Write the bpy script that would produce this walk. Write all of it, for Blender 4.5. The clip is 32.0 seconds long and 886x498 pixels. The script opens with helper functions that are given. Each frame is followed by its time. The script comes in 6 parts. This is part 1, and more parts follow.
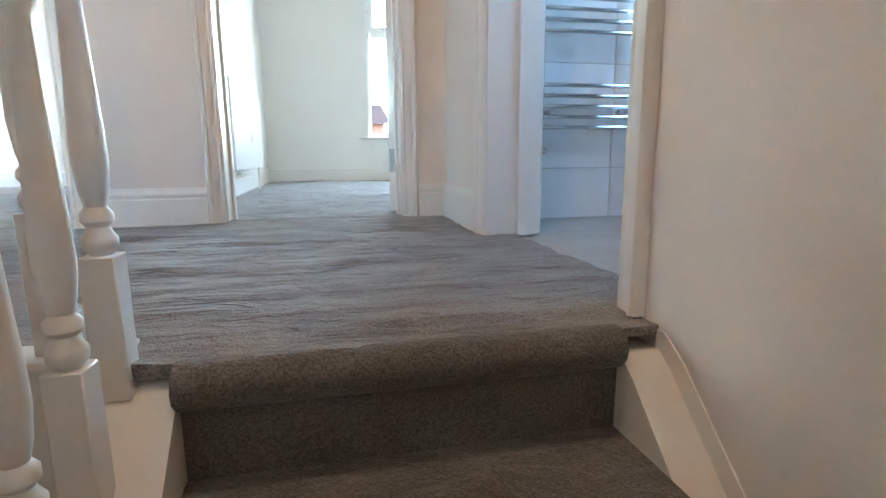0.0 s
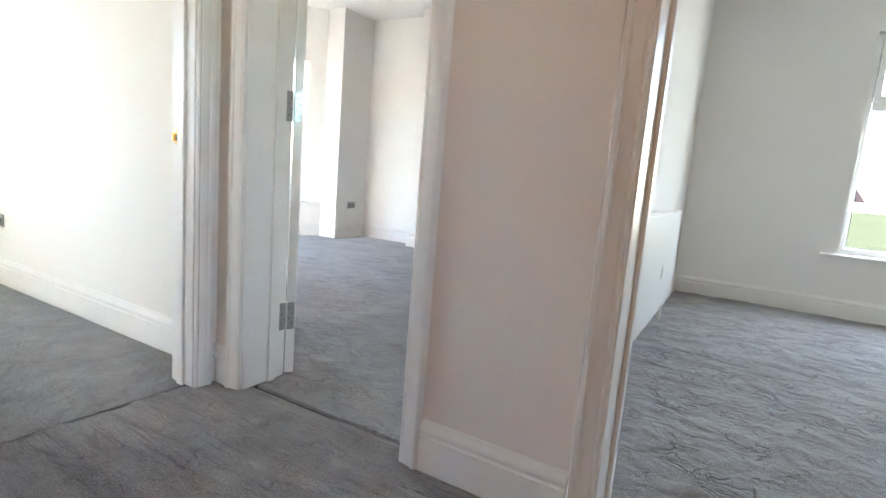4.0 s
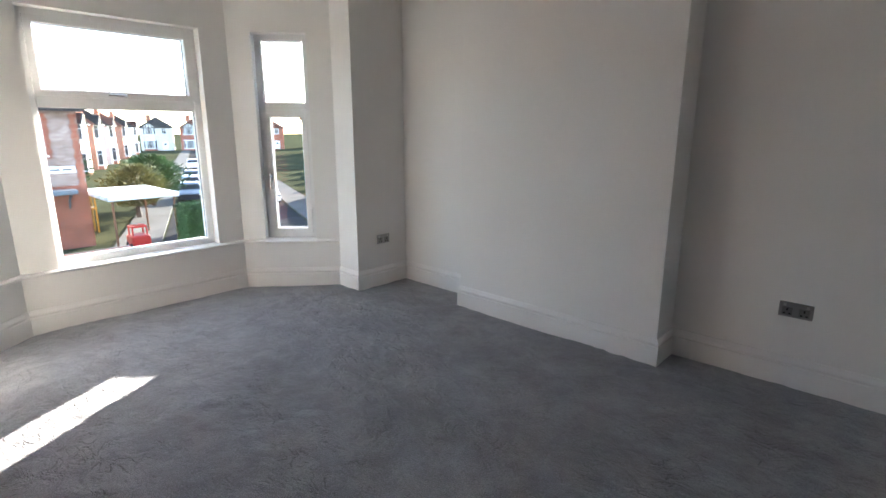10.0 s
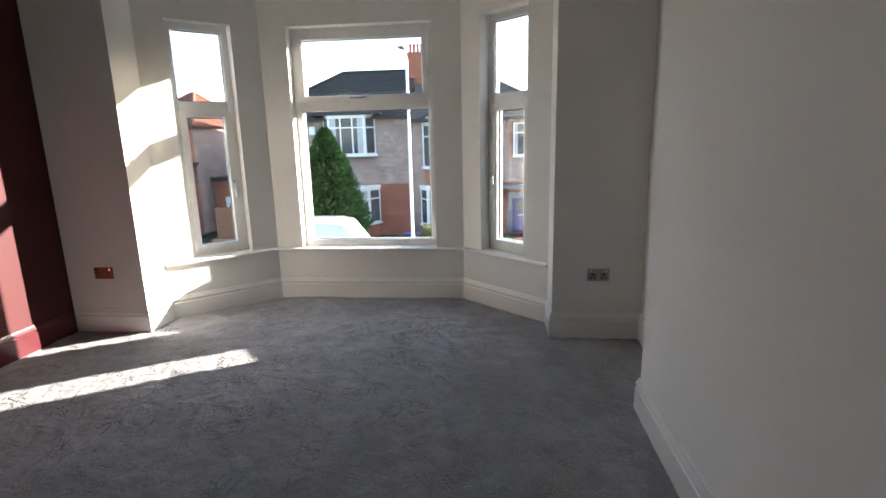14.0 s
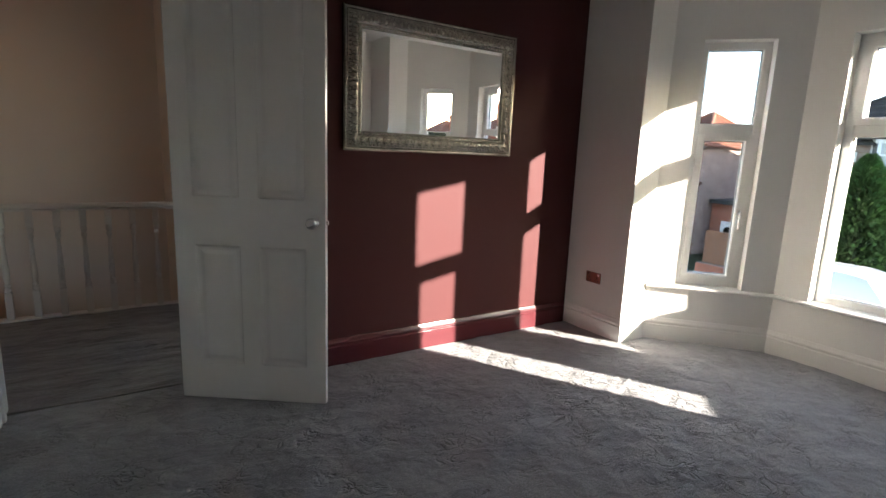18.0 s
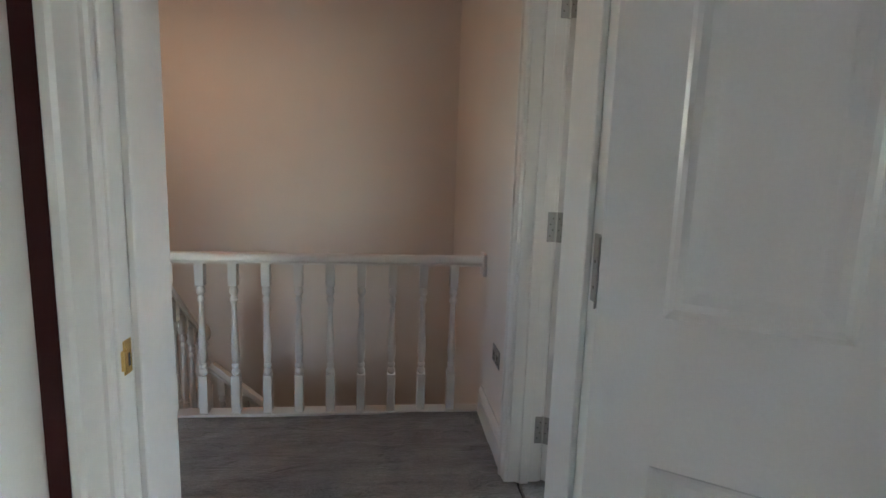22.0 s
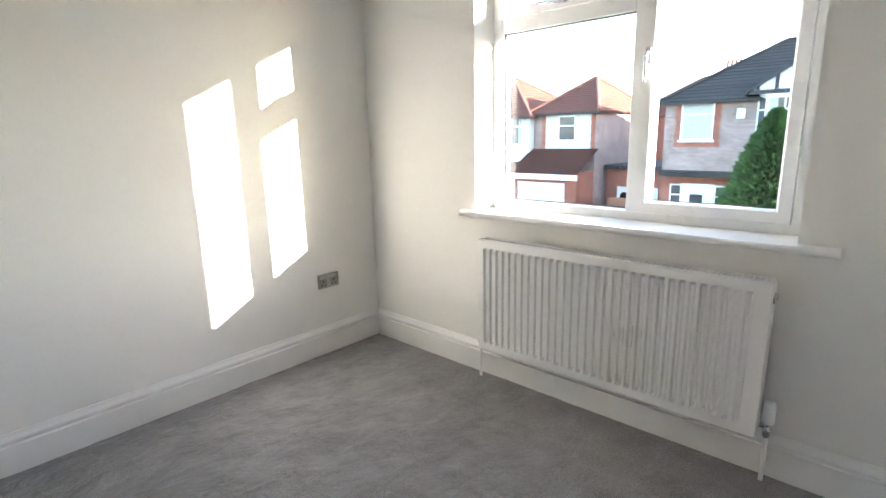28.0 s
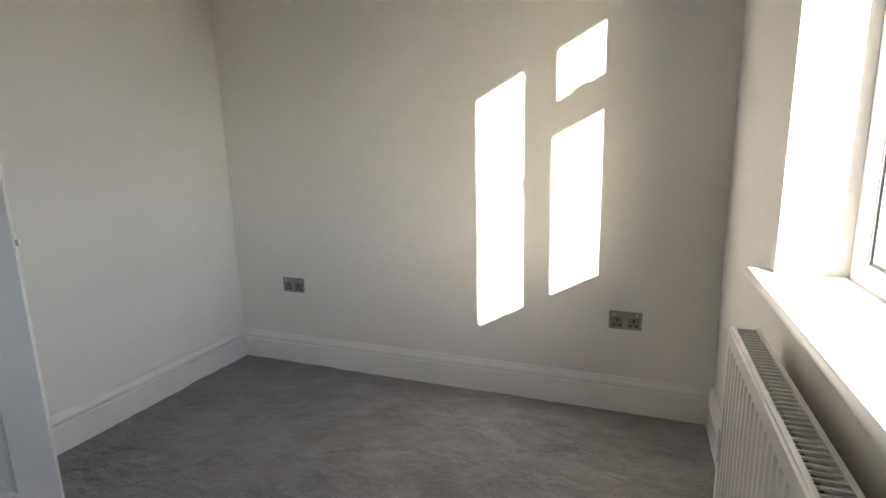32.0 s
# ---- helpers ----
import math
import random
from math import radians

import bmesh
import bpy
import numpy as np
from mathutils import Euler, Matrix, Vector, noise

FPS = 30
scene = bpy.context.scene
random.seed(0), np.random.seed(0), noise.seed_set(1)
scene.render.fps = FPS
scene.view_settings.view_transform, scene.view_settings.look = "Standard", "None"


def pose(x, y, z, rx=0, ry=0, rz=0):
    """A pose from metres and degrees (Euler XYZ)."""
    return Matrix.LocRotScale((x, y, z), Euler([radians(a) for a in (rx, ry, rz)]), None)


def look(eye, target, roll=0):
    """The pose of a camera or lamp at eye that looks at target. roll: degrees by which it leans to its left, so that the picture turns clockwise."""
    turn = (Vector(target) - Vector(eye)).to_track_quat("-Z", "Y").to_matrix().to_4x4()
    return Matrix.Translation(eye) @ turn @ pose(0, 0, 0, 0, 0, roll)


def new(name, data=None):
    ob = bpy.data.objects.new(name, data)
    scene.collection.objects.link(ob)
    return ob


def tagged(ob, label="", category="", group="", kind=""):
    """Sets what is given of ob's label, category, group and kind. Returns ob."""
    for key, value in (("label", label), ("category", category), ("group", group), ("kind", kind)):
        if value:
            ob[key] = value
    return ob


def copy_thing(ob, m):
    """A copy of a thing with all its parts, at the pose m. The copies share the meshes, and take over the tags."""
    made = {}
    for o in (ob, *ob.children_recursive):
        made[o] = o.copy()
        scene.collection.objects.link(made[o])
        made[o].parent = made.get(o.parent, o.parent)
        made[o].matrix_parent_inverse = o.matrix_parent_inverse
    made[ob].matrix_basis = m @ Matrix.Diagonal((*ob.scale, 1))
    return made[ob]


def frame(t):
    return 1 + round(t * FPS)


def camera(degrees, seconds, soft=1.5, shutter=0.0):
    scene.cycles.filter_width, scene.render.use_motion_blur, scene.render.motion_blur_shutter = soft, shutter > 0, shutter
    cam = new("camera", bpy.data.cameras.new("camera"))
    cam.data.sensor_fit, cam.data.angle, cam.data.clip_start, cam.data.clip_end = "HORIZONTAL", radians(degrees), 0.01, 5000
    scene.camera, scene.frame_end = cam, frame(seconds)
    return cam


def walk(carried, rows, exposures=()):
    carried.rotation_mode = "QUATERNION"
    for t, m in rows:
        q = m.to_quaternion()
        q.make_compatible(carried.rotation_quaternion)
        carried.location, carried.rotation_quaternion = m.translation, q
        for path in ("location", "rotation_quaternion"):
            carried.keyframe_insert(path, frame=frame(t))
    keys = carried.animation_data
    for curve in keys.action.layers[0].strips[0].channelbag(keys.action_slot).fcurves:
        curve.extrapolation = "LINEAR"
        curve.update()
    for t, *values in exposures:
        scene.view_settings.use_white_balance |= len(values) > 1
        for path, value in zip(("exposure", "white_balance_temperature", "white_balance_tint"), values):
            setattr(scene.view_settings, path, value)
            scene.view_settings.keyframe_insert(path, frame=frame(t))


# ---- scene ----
cam = camera(82.1, 32.0)
PATH = [
    (0, (0.16, 0.413, 0.3), (0.575, 2.336, -0.058), -0.5),
    (0.5, (0.121, 0.419, 0.402), (0.456, 2.368, 0.1), 0.9),
    (1, (0.163, 0.515, 0.475), (0.39, 2.484, 0.208), 1.1),
    (1.5, (0.184, 0.617, 0.63), (0.297, 2.594, 0.346), 1.9),
    (2, (0.188, 0.781, 0.709), (0.148, 2.76, 0.421), 3.0),
    (2.5, (0.185, 1.022, 0.815), (-0.083, 2.969, 0.447), 3.7),
    (3, (0.145, 1.266, 0.825), (-0.363, 3.171, 0.486), 4.2),
    (3.5, (0.086, 1.459, 0.868), (-0.69, 3.278, 0.571), 4.1),
    (4, (-0.082, 1.603, 0.956), (-1.079, 3.313, 0.67), 4.6),
    (4.5, (-0.244, 1.711, 1.088), (-1.386, 3.319, 0.757), 4.5),
    (6.5, (-0.903, 2.357, 1.417), (-1.971, 3.994, 0.994), 4.9),
    (7, (-1.045, 2.54, 1.425), (-1.97, 4.256, 0.976), 2.9),
    (7.5, (-1.1, 2.735, 1.44), (-1.996, 4.462, 0.978), 2.3),
    (8, (-1.12, 2.91, 1.446), (-2.008, 4.638, 0.972), 2.2),
    (8.5, (-1.155, 3.07, 1.44), (-2.107, 4.773, 1.002), 1.6),
    (9, (-1.085, 3.345, 1.431), (-2.159, 4.98, 1.021), -0.5),
    (9.5, (-1.024, 3.639, 1.435), (-2.246, 5.17, 1.031), -1.1),
    (10, (-1.078, 3.937, 1.454), (-2.412, 5.356, 1.001), 0.0),
    (10.5, (-1.11, 4.213, 1.484), (-2.53, 5.532, 0.992), 1.4),
    (11, (-1.091, 4.637, 1.442), (-2.675, 5.761, 0.965), 0.4),
    (11.5, (-1.133, 4.935, 1.415), (-2.824, 5.894, 0.945), 0.3),
    (12, (-1.221, 5.275, 1.414), (-2.999, 6.05, 0.925), 0.3),
    (12.5, (-1.254, 5.522, 1.384), (-3.094, 6.162, 0.933), 0.6),
    (13, (-1.265, 5.831, 1.38), (-3.183, 6.208, 0.958), -0.8),
    (13.5, (-1.32, 6.081, 1.356), (-3.273, 6.18, 0.936), -1.3),
    (15.5, (-1.451, 6.767, 1.41), (-3.119, 5.743, 0.998), -1.5),
    (16, (-1.458, 6.796, 1.398), (-2.988, 5.571, 1.002), -1.5),
    (16.5, (-1.476, 6.742, 1.398), (-2.859, 5.346, 1.024), -1.0),
    (17, (-1.509, 6.597, 1.398), (-2.741, 5.061, 1.05), -0.2),
    (17.5, (-1.527, 6.429, 1.409), (-2.652, 4.813, 1.06), 1.0),
    (18, (-1.518, 6.186, 1.398), (-2.583, 4.533, 1.03), 2.3),
    (18.5, (-1.523, 5.942, 1.371), (-2.518, 4.242, 1.023), 2.5),
    (19, (-1.582, 5.665, 1.361), (-2.426, 3.885, 1.016), 1.9),
    (19.5, (-1.637, 5.354, 1.376), (-2.261, 3.482, 1.051), 1.3),
    (20, (-1.588, 5.056, 1.353), (-2.072, 3.132, 1.102), 1.2),
    (20.5, (-1.53, 4.745, 1.358), (-1.885, 2.794, 1.099), 2.7),
    (21, (-1.499, 4.647, 1.342), (-1.764, 2.679, 1.104), 1.2),
    (21.5, (-1.485, 4.32, 1.363), (-1.659, 2.352, 1.051), -0.1),
    (22, (-1.4, 4.01, 1.35), (-1.621, 2.044, 1.056), 1.9),
    (22.5, (-1.315, 3.7, 1.335), (-1.675, 1.755, 1.04), 2.7),
    (23, (-1.36, 3.46, 1.34), (-1.852, 1.55, 1.006), 2.2),
    (23.5, (-1.455, 3.23, 1.37), (-2.07, 1.376, 0.939), 1.9),
    (24, (-1.54, 3.08, 1.348), (-2.33, 1.289, 0.937), 1.2),
    (24.3, (-1.57, 3.02, 1.348), (-2.504, 1.306, 0.912), 1.7),
    (24.5, (-1.6, 2.905, 1.346), (-2.651, 1.272, 0.867), 2.9),
    (25, (-1.662, 2.78, 1.333), (-2.94, 1.329, 0.822), 3.3),
    (25.5, (-1.753, 2.691, 1.33), (-3.198, 1.397, 0.845), 2.6),
    (27.5, (-2.374, 2.405, 1.329), (-3.931, 1.25, 0.836), -0.1),
    (28, (-2.634, 2.433, 1.316), (-4.069, 1.111, 0.878), -1.3),
    (28.5, (-2.895, 2.487, 1.313), (-4.17, 0.992, 0.938), -1.7),
    (29, (-3.145, 2.468, 1.314), (-4.263, 0.859, 0.911), -0.1),
    (29.5, (-3.389, 2.425, 1.305), (-4.306, 0.694, 0.9), 0.1),
    (30, (-3.646, 2.41, 1.309), (-4.245, 0.556, 0.858), -0.9),
    (30.5, (-3.87, 2.379, 1.29), (-4.143, 0.444, 0.866), -1.2),
    (31, (-4.069, 2.325, 1.277), (-4.019, 0.378, 0.823), -1.3),
    (31.5, (-4.244, 2.28, 1.28), (-3.876, 0.365, 0.836), -1.4),
    (32, (-4.408, 2.287, 1.266), (-3.694, 0.459, 0.88), -1.4),
]
EXPOSURES = [(0, 5.9, 5650, -3), (1, 5.95, 5850, 0), (2, 5.66, 6050, 3), (4, 5.28, 6150, 6), (8, 4.15, 6150, 8), (10, 3.8, 6300, 9), (13, 3.35, 6450, 10), (16, 2.8, 6700, 10), (20, 3.85, 6400, 7), (21.7, 4.3, 6150, 7), (22.5, 4.32, 6100, 7), (24, 4.4, 5950, 8), (25, 4.55, 5950, 8), (28, 4.0, 6150, 10), (31, 3.35, 6500, 11), (32, 3.25, 6500, 11)]
walk(cam, [(t, look(e, g, r)) for t, e, g, r in PATH], EXPOSURES)

# world, sun, lamps
W = bpy.data.worlds.new("sky")
scene.world = W
W.use_nodes = True
wn = W.node_tree.nodes
sky = wn.new("ShaderNodeTexSky")
sky.sky_type, sky.sun_disc = "NISHITA", False
SUN_DIR = Vector((0.60, -1.0, -0.318)).normalized()     # the way the light travels
sky.sun_elevation = math.asin(-SUN_DIR.z)
sky.sun_rotation = math.atan2(-SUN_DIR.x, -SUN_DIR.y)
sky.air_density, sky.dust_density, sky.ozone_density = 0.8, 0.7, 0.6
W.node_tree.links.new(sky.outputs[0], wn["Background"].inputs[0])
wn["Background"].inputs[1].default_value = 0.15
sun_data = bpy.data.lights.new("sun", "SUN")
sun_data.energy, sun_data.angle, sun_data.color = 3.8, radians(0.55), (1.0, 0.92, 0.82)
sun = new("sun", sun_data)
sun.matrix_world = look((0, 0, 30), Vector((0, 0, 30)) + SUN_DIR)


def bulb(name, place, watts, colour, radius=0.04):
    d = bpy.data.lights.new(name, "POINT")
    d.energy, d.color, d.shadow_soft_size = watts, colour, radius
    ob = new(name, d)
    ob.location = place
    return ob


bulb("landing_bulb", (0.15, 1.15, 2.32), 0.7, (1.0, 0.64, 0.40))


# fill lamp added in the rear bedroom's window opening to boost its daylight
pane = bpy.data.lights.new("rear_window_fill", "AREA")
pane.shape, pane.size, pane.size_y, pane.energy, pane.color = "RECTANGLE", 1.0, 1.6, 1.6, (1.0, 0.95, 0.88)
new("rear_window_fill", pane).matrix_world = look((1.275, 7.36, 1.48), (1.275, 6.0, 1.48))


# ------------------------------------------------------------------ materials
def material(name, colour, rough=0.6, metal=0.0, vary=0.08, scale=3.0, grain=40.0, bump=0.05, spec=0.5, bump_dist=0.002, coat=0.0, island=0.0):
    """A principled surface whose tone drifts at a coarse and a fine scale, with a fine relief."""
    m = bpy.data.materials.new(name)
    m.use_nodes = True
    nt, n = m.node_tree, m.node_tree.nodes
    b = n["Principled BSDF"]
    b.inputs["Roughness"].default_value, b.inputs["Metallic"].default_value = rough, metal
    b.inputs["Specular IOR Level"].default_value = spec
    b.inputs["Coat Weight"].default_value = coat
    tc = n.new("ShaderNodeTexCoord")
    big, fine = n.new("ShaderNodeTexNoise"), n.new("ShaderNodeTexNoise")
    big.inputs["Scale"].default_value, big.inputs["Detail"].default_value = scale, 4
    fine.inputs["Scale"].default_value, fine.inputs["Detail"].default_value = grain, 3
    for t in (big, fine):
        nt.links.new(tc.outputs["Object"], t.inputs["Vector"])
    ramp = n.new("ShaderNodeMapRange")
    ramp.inputs[1].default_value, ramp.inputs[2].default_value = 0.3, 0.7
    ramp.inputs[3].default_value, ramp.inputs[4].default_value = 1 - vary, 1 + vary
    nt.links.new(big.outputs[0], ramp.inputs[0])
    ramp2 = n.new("ShaderNodeMapRange")
    ramp2.inputs[1].default_value, ramp2.inputs[2].default_value = 0.3, 0.7
    ramp2.inputs[3].default_value, ramp2.inputs[4].default_value = 1 - vary * 0.6, 1 + vary * 0.6
    nt.links.new(fine.outputs[0], ramp2.inputs[0])
    mul = n.new("ShaderNodeMath")
    mul.operation = "MULTIPLY"
    nt.links.new(ramp.outputs[0], mul.inputs[0])
    nt.links.new(ramp2.outputs[0], mul.inputs[1])
    value = mul.outputs[0]
    if island:
        geo = n.new("ShaderNodeObjectInfo")
        r3 = n.new("ShaderNodeMapRange")
        r3.inputs[3].default_value, r3.inputs[4].default_value = 1 - island, 1 + island
        nt.links.new(geo.outputs["Random"], r3.inputs[0])
        m2 = n.new("ShaderNodeMath")
        m2.operation = "MULTIPLY"
        nt.links.new(value, m2.inputs[0])
        nt.links.new(r3.outputs[0], m2.inputs[1])
        value = m2.outputs[0]
    mix = n.new("ShaderNodeVectorMath")
    mix.operation = "SCALE"
    mix.inputs[0].default_value = colour
    nt.links.new(value, mix.inputs["Scale"])
    nt.links.new(mix.outputs[0], b.inputs["Base Color"])
    rr = n.new("ShaderNodeMapRange")
    rr.inputs[1].default_value, rr.inputs[2].default_value = 0.3, 0.7
    rr.inputs[3].default_value, rr.inputs[4].default_value = max(0.02, rough * 0.9), min(1, rough * 1.1)
    nt.links.new(big.outputs[0], rr.inputs[0])
    nt.links.new(rr.outputs[0], b.inputs["Roughness"])
    if bump:
        bp = n.new("ShaderNodeBump")
        bp.inputs["Strength"].default_value, bp.inputs["Distance"].default_value = bump, bump_dist
        nt.links.new(fine.outputs[0], bp.inputs["Height"])
        nt.links.new(bp.outputs[0], b.inputs["Normal"])
    return m


def carpet_material(name, colour, ribs=0.0, folds=1.0):
    """Cut-pile carpet: tufts, brushed patches of lighter and darker nap, and soft ripples where it is not yet stretched
    flat; the shade of ripples and creases is in the colour too.
    """
    m = bpy.data.materials.new(name)
    m.use_nodes = True
    nt, n = m.node_tree, m.node_tree.nodes
    b = n["Principled BSDF"]
    b.inputs["Roughness"].default_value, b.inputs["Specular IOR Level"].default_value = 0.95, 0.12
    b.inputs["Sheen Weight"].default_value, b.inputs["Sheen Roughness"].default_value = 0.25, 0.5
    tc = n.new("ShaderNodeTexCoord")

    def noise_node(scale, detail, stretch=None, distortion=0.0):
        t = n.new("ShaderNodeTexNoise")
        t.inputs["Scale"].default_value, t.inputs["Detail"].default_value, t.inputs["Distortion"].default_value = scale, detail, distortion
        if stretch:
            mp = n.new("ShaderNodeMapping")
            mp.inputs["Scale"].default_value = stretch
            mp.inputs["Rotation"].default_value = (0, 0, 0.35 if not ribs else 0.05)
            nt.links.new(tc.outputs["Object"], mp.inputs[0])
            nt.links.new(mp.outputs[0], t.inputs["Vector"])
        else:
            nt.links.new(tc.outputs["Object"], t.inputs["Vector"])
        return t

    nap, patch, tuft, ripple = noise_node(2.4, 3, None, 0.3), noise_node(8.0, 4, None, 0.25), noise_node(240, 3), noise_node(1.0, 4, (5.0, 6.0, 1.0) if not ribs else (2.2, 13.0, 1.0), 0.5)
    # creases: thin lines where a warped noise crosses its middle, kept in patches only, with shade painted in
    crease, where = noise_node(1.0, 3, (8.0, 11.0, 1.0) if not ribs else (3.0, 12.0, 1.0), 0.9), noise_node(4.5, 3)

    def ranged(src, lo, hi, a=0.35, c=0.65):
        r = n.new("ShaderNodeMapRange")
        for i, v in enumerate((a, c, lo, hi)):
            r.inputs[i + 1].default_value = v
        nt.links.new(src.outputs[0], r.inputs[0])
        return r

    # the ripple term shades hollows and lightens crests in the colour, stronger with ribs
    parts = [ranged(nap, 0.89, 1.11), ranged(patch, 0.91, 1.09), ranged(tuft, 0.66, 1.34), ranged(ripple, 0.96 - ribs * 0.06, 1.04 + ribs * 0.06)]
    value = parts[0].outputs[0]

    def calc(op, a, b):
        mm = n.new("ShaderNodeMath")
        mm.operation = op
        for k, v in enumerate((a, b)):
            if isinstance(v, (int, float)):
                mm.inputs[k].default_value = v
            else:
                nt.links.new(v, mm.inputs[k])
        return mm.outputs[0]

    for p in parts[1:]:
        value = calc("MULTIPLY", value, p.outputs[0])
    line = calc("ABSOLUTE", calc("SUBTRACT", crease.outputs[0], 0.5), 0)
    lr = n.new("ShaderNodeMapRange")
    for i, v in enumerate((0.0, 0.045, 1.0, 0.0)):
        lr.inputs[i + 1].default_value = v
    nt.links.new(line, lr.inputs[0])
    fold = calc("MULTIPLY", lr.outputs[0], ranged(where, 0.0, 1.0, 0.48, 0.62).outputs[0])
    # shade along the creases, multiplied into the base colour
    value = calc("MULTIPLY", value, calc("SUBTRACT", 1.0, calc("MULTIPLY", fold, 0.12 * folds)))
    height = calc("ADD", calc("ADD", ripple.outputs[0], calc("MULTIPLY", calc("ADD", patch.outputs[0], crease.outputs[0]), 0.45)), calc("MULTIPLY", fold, -0.3 * folds))
    sc = n.new("ShaderNodeVectorMath")
    sc.operation = "SCALE"
    sc.inputs[0].default_value = colour
    nt.links.new(value, sc.inputs["Scale"])
    nt.links.new(sc.outputs[0], b.inputs["Base Color"])
    b1, b2 = n.new("ShaderNodeBump"), n.new("ShaderNodeBump")
    b1.inputs["Strength"].default_value, b1.inputs["Distance"].default_value = 0.85, 0.045
    b2.inputs["Strength"].default_value, b2.inputs["Distance"].default_value = 0.8, 0.006
    nt.links.new(height, b1.inputs["Height"])
    nt.links.new(tuft.outputs[0], b2.inputs["Height"])
    nt.links.new(b1.outputs[0], b2.inputs["Normal"])
    nt.links.new(b2.outputs[0], b.inputs["Normal"])
    return m


def glass_material(name, tint=(1, 1, 1), gloss=1.0):
    m = bpy.data.materials.new(name)
    m.use_nodes = True
    nt, n = m.node_tree, m.node_tree.nodes
    n.remove(n["Principled BSDF"])
    clear, shine, mix, fr = n.new("ShaderNodeBsdfTransparent"), n.new("ShaderNodeBsdfGlossy"), n.new("ShaderNodeMixShader"), n.new("ShaderNodeLayerWeight")
    clear.inputs[0].default_value = (*tint, 1)
    shine.inputs["Roughness"].default_value = 0.0
    fr.inputs[0].default_value = 0.5
    p5, ma = n.new("ShaderNodeMath"), n.new("ShaderNodeMath")
    p5.operation, ma.operation = "POWER", "MULTIPLY_ADD"
    p5.inputs[1].default_value, ma.inputs[1].default_value, ma.inputs[2].default_value = 5.0, 0.9 * gloss, 0.04 * gloss
    nt.links.new(fr.outputs["Facing"], p5.inputs[0])
    nt.links.new(p5.outputs[0], ma.inputs[0])
    nt.links.new(ma.outputs[0], mix.inputs[0])
    nt.links.new(clear.outputs[0], mix.inputs[1])
    nt.links.new(shine.outputs[0], mix.inputs[2])
    nt.links.new(mix.outputs[0], n["Material Output"].inputs[0])
    return m


def brick_material(name, c1, c2, mortar, width=0.225, height=0.075, rough=0.9):
    """Brickwork seen from across a street: courses of single bricks in drifting tones with pale joints."""
    m = bpy.data.materials.new(name)
    m.use_nodes = True
    nt, n = m.node_tree, m.node_tree.nodes
    b = n["Principled BSDF"]
    b.inputs["Roughness"].default_value, b.inputs["Specular IOR Level"].default_value = rough, 0.12
    tc, geo = n.new("ShaderNodeTexCoord"), n.new("ShaderNodeNewGeometry")
    sep, nsep, cmb = n.new("ShaderNodeSeparateXYZ"), n.new("ShaderNodeSeparateXYZ"), n.new("ShaderNodeCombineXYZ")
    nt.links.new(tc.outputs["Object"], sep.inputs[0])
    nt.links.new(geo.outputs["Normal"], nsep.inputs[0])
    ab, pick = n.new("ShaderNodeMath"), n.new("ShaderNodeMath")
    ab.operation, pick.operation = "ABSOLUTE", "GREATER_THAN"
    pick.inputs[1].default_value = 0.7
    nt.links.new(nsep.outputs[0], ab.inputs[0])
    nt.links.new(ab.outputs[0], pick.inputs[0])
    mixu = n.new("ShaderNodeMix")
    nt.links.new(pick.outputs[0], mixu.inputs[0])
    nt.links.new(sep.outputs[0], mixu.inputs[2])
    nt.links.new(sep.outputs[1], mixu.inputs[3])
    nt.links.new(mixu.outputs[0], cmb.inputs[0])
    nt.links.new(sep.outputs[2], cmb.inputs[1])
    br = n.new("ShaderNodeTexBrick")
    br.inputs["Color1"].default_value, br.inputs["Color2"].default_value, br.inputs["Mortar"].default_value = (*c1, 1), (*c2, 1), (*mortar, 1)
    br.inputs["Scale"].default_value = 1.0
    br.inputs["Mortar Size"].default_value = 0.008
    br.inputs["Brick Width"].default_value, br.inputs["Row Height"].default_value = width, height
    nt.links.new(cmb.outputs[0], br.inputs["Vector"])
    no = n.new("ShaderNodeTexNoise")
    no.inputs["Scale"].default_value, no.inputs["Detail"].default_value = 1.2, 5
    nt.links.new(tc.outputs["Object"], no.inputs["Vector"])
    mr = n.new("ShaderNodeMapRange")
    for i, v in enumerate((0.3, 0.7, 0.75, 1.2)):
        mr.inputs[i + 1].default_value = v
    nt.links.new(no.outputs[0], mr.inputs[0])
    sc = n.new("ShaderNodeVectorMath")
    sc.operation = "SCALE"
    nt.links.new(br.outputs[0], sc.inputs[0])
    nt.links.new(mr.outputs[0], sc.inputs["Scale"])
    nt.links.new(sc.outputs[0], b.inputs["Base Color"])
    bp = n.new("ShaderNodeBump")
    bp.inputs["Strength"].default_value, bp.inputs["Distance"].default_value, bp.invert = 0.5, 0.006, True
    nt.links.new(br.outputs["Fac"], bp.inputs["Height"])
    nt.links.new(bp.outputs[0], b.inputs["Normal"])
    return m


M_WALL = material("matt_white_emulsion", (0.80, 0.785, 0.755), 0.85, vary=0.02, scale=1.3, grain=160, bump=0.12, spec=0.25, bump_dist=0.001)
M_WALLC = material("warm_white_emulsion", (0.80, 0.78, 0.74), 0.8, vary=0.02, scale=1.3, grain=160, bump=0.12, spec=0.25, bump_dist=0.001)
M_LAND = material("cream_emulsion", (0.79, 0.74, 0.695), 0.6, vary=0.025, scale=1.5, grain=160, bump=0.1, spec=0.4, bump_dist=0.001)
M_BURG = material("burgundy_emulsion", (0.069, 0.019, 0.020), 0.62, vary=0.05, scale=2, grain=160, bump=0.12, spec=0.2, bump_dist=0.001)
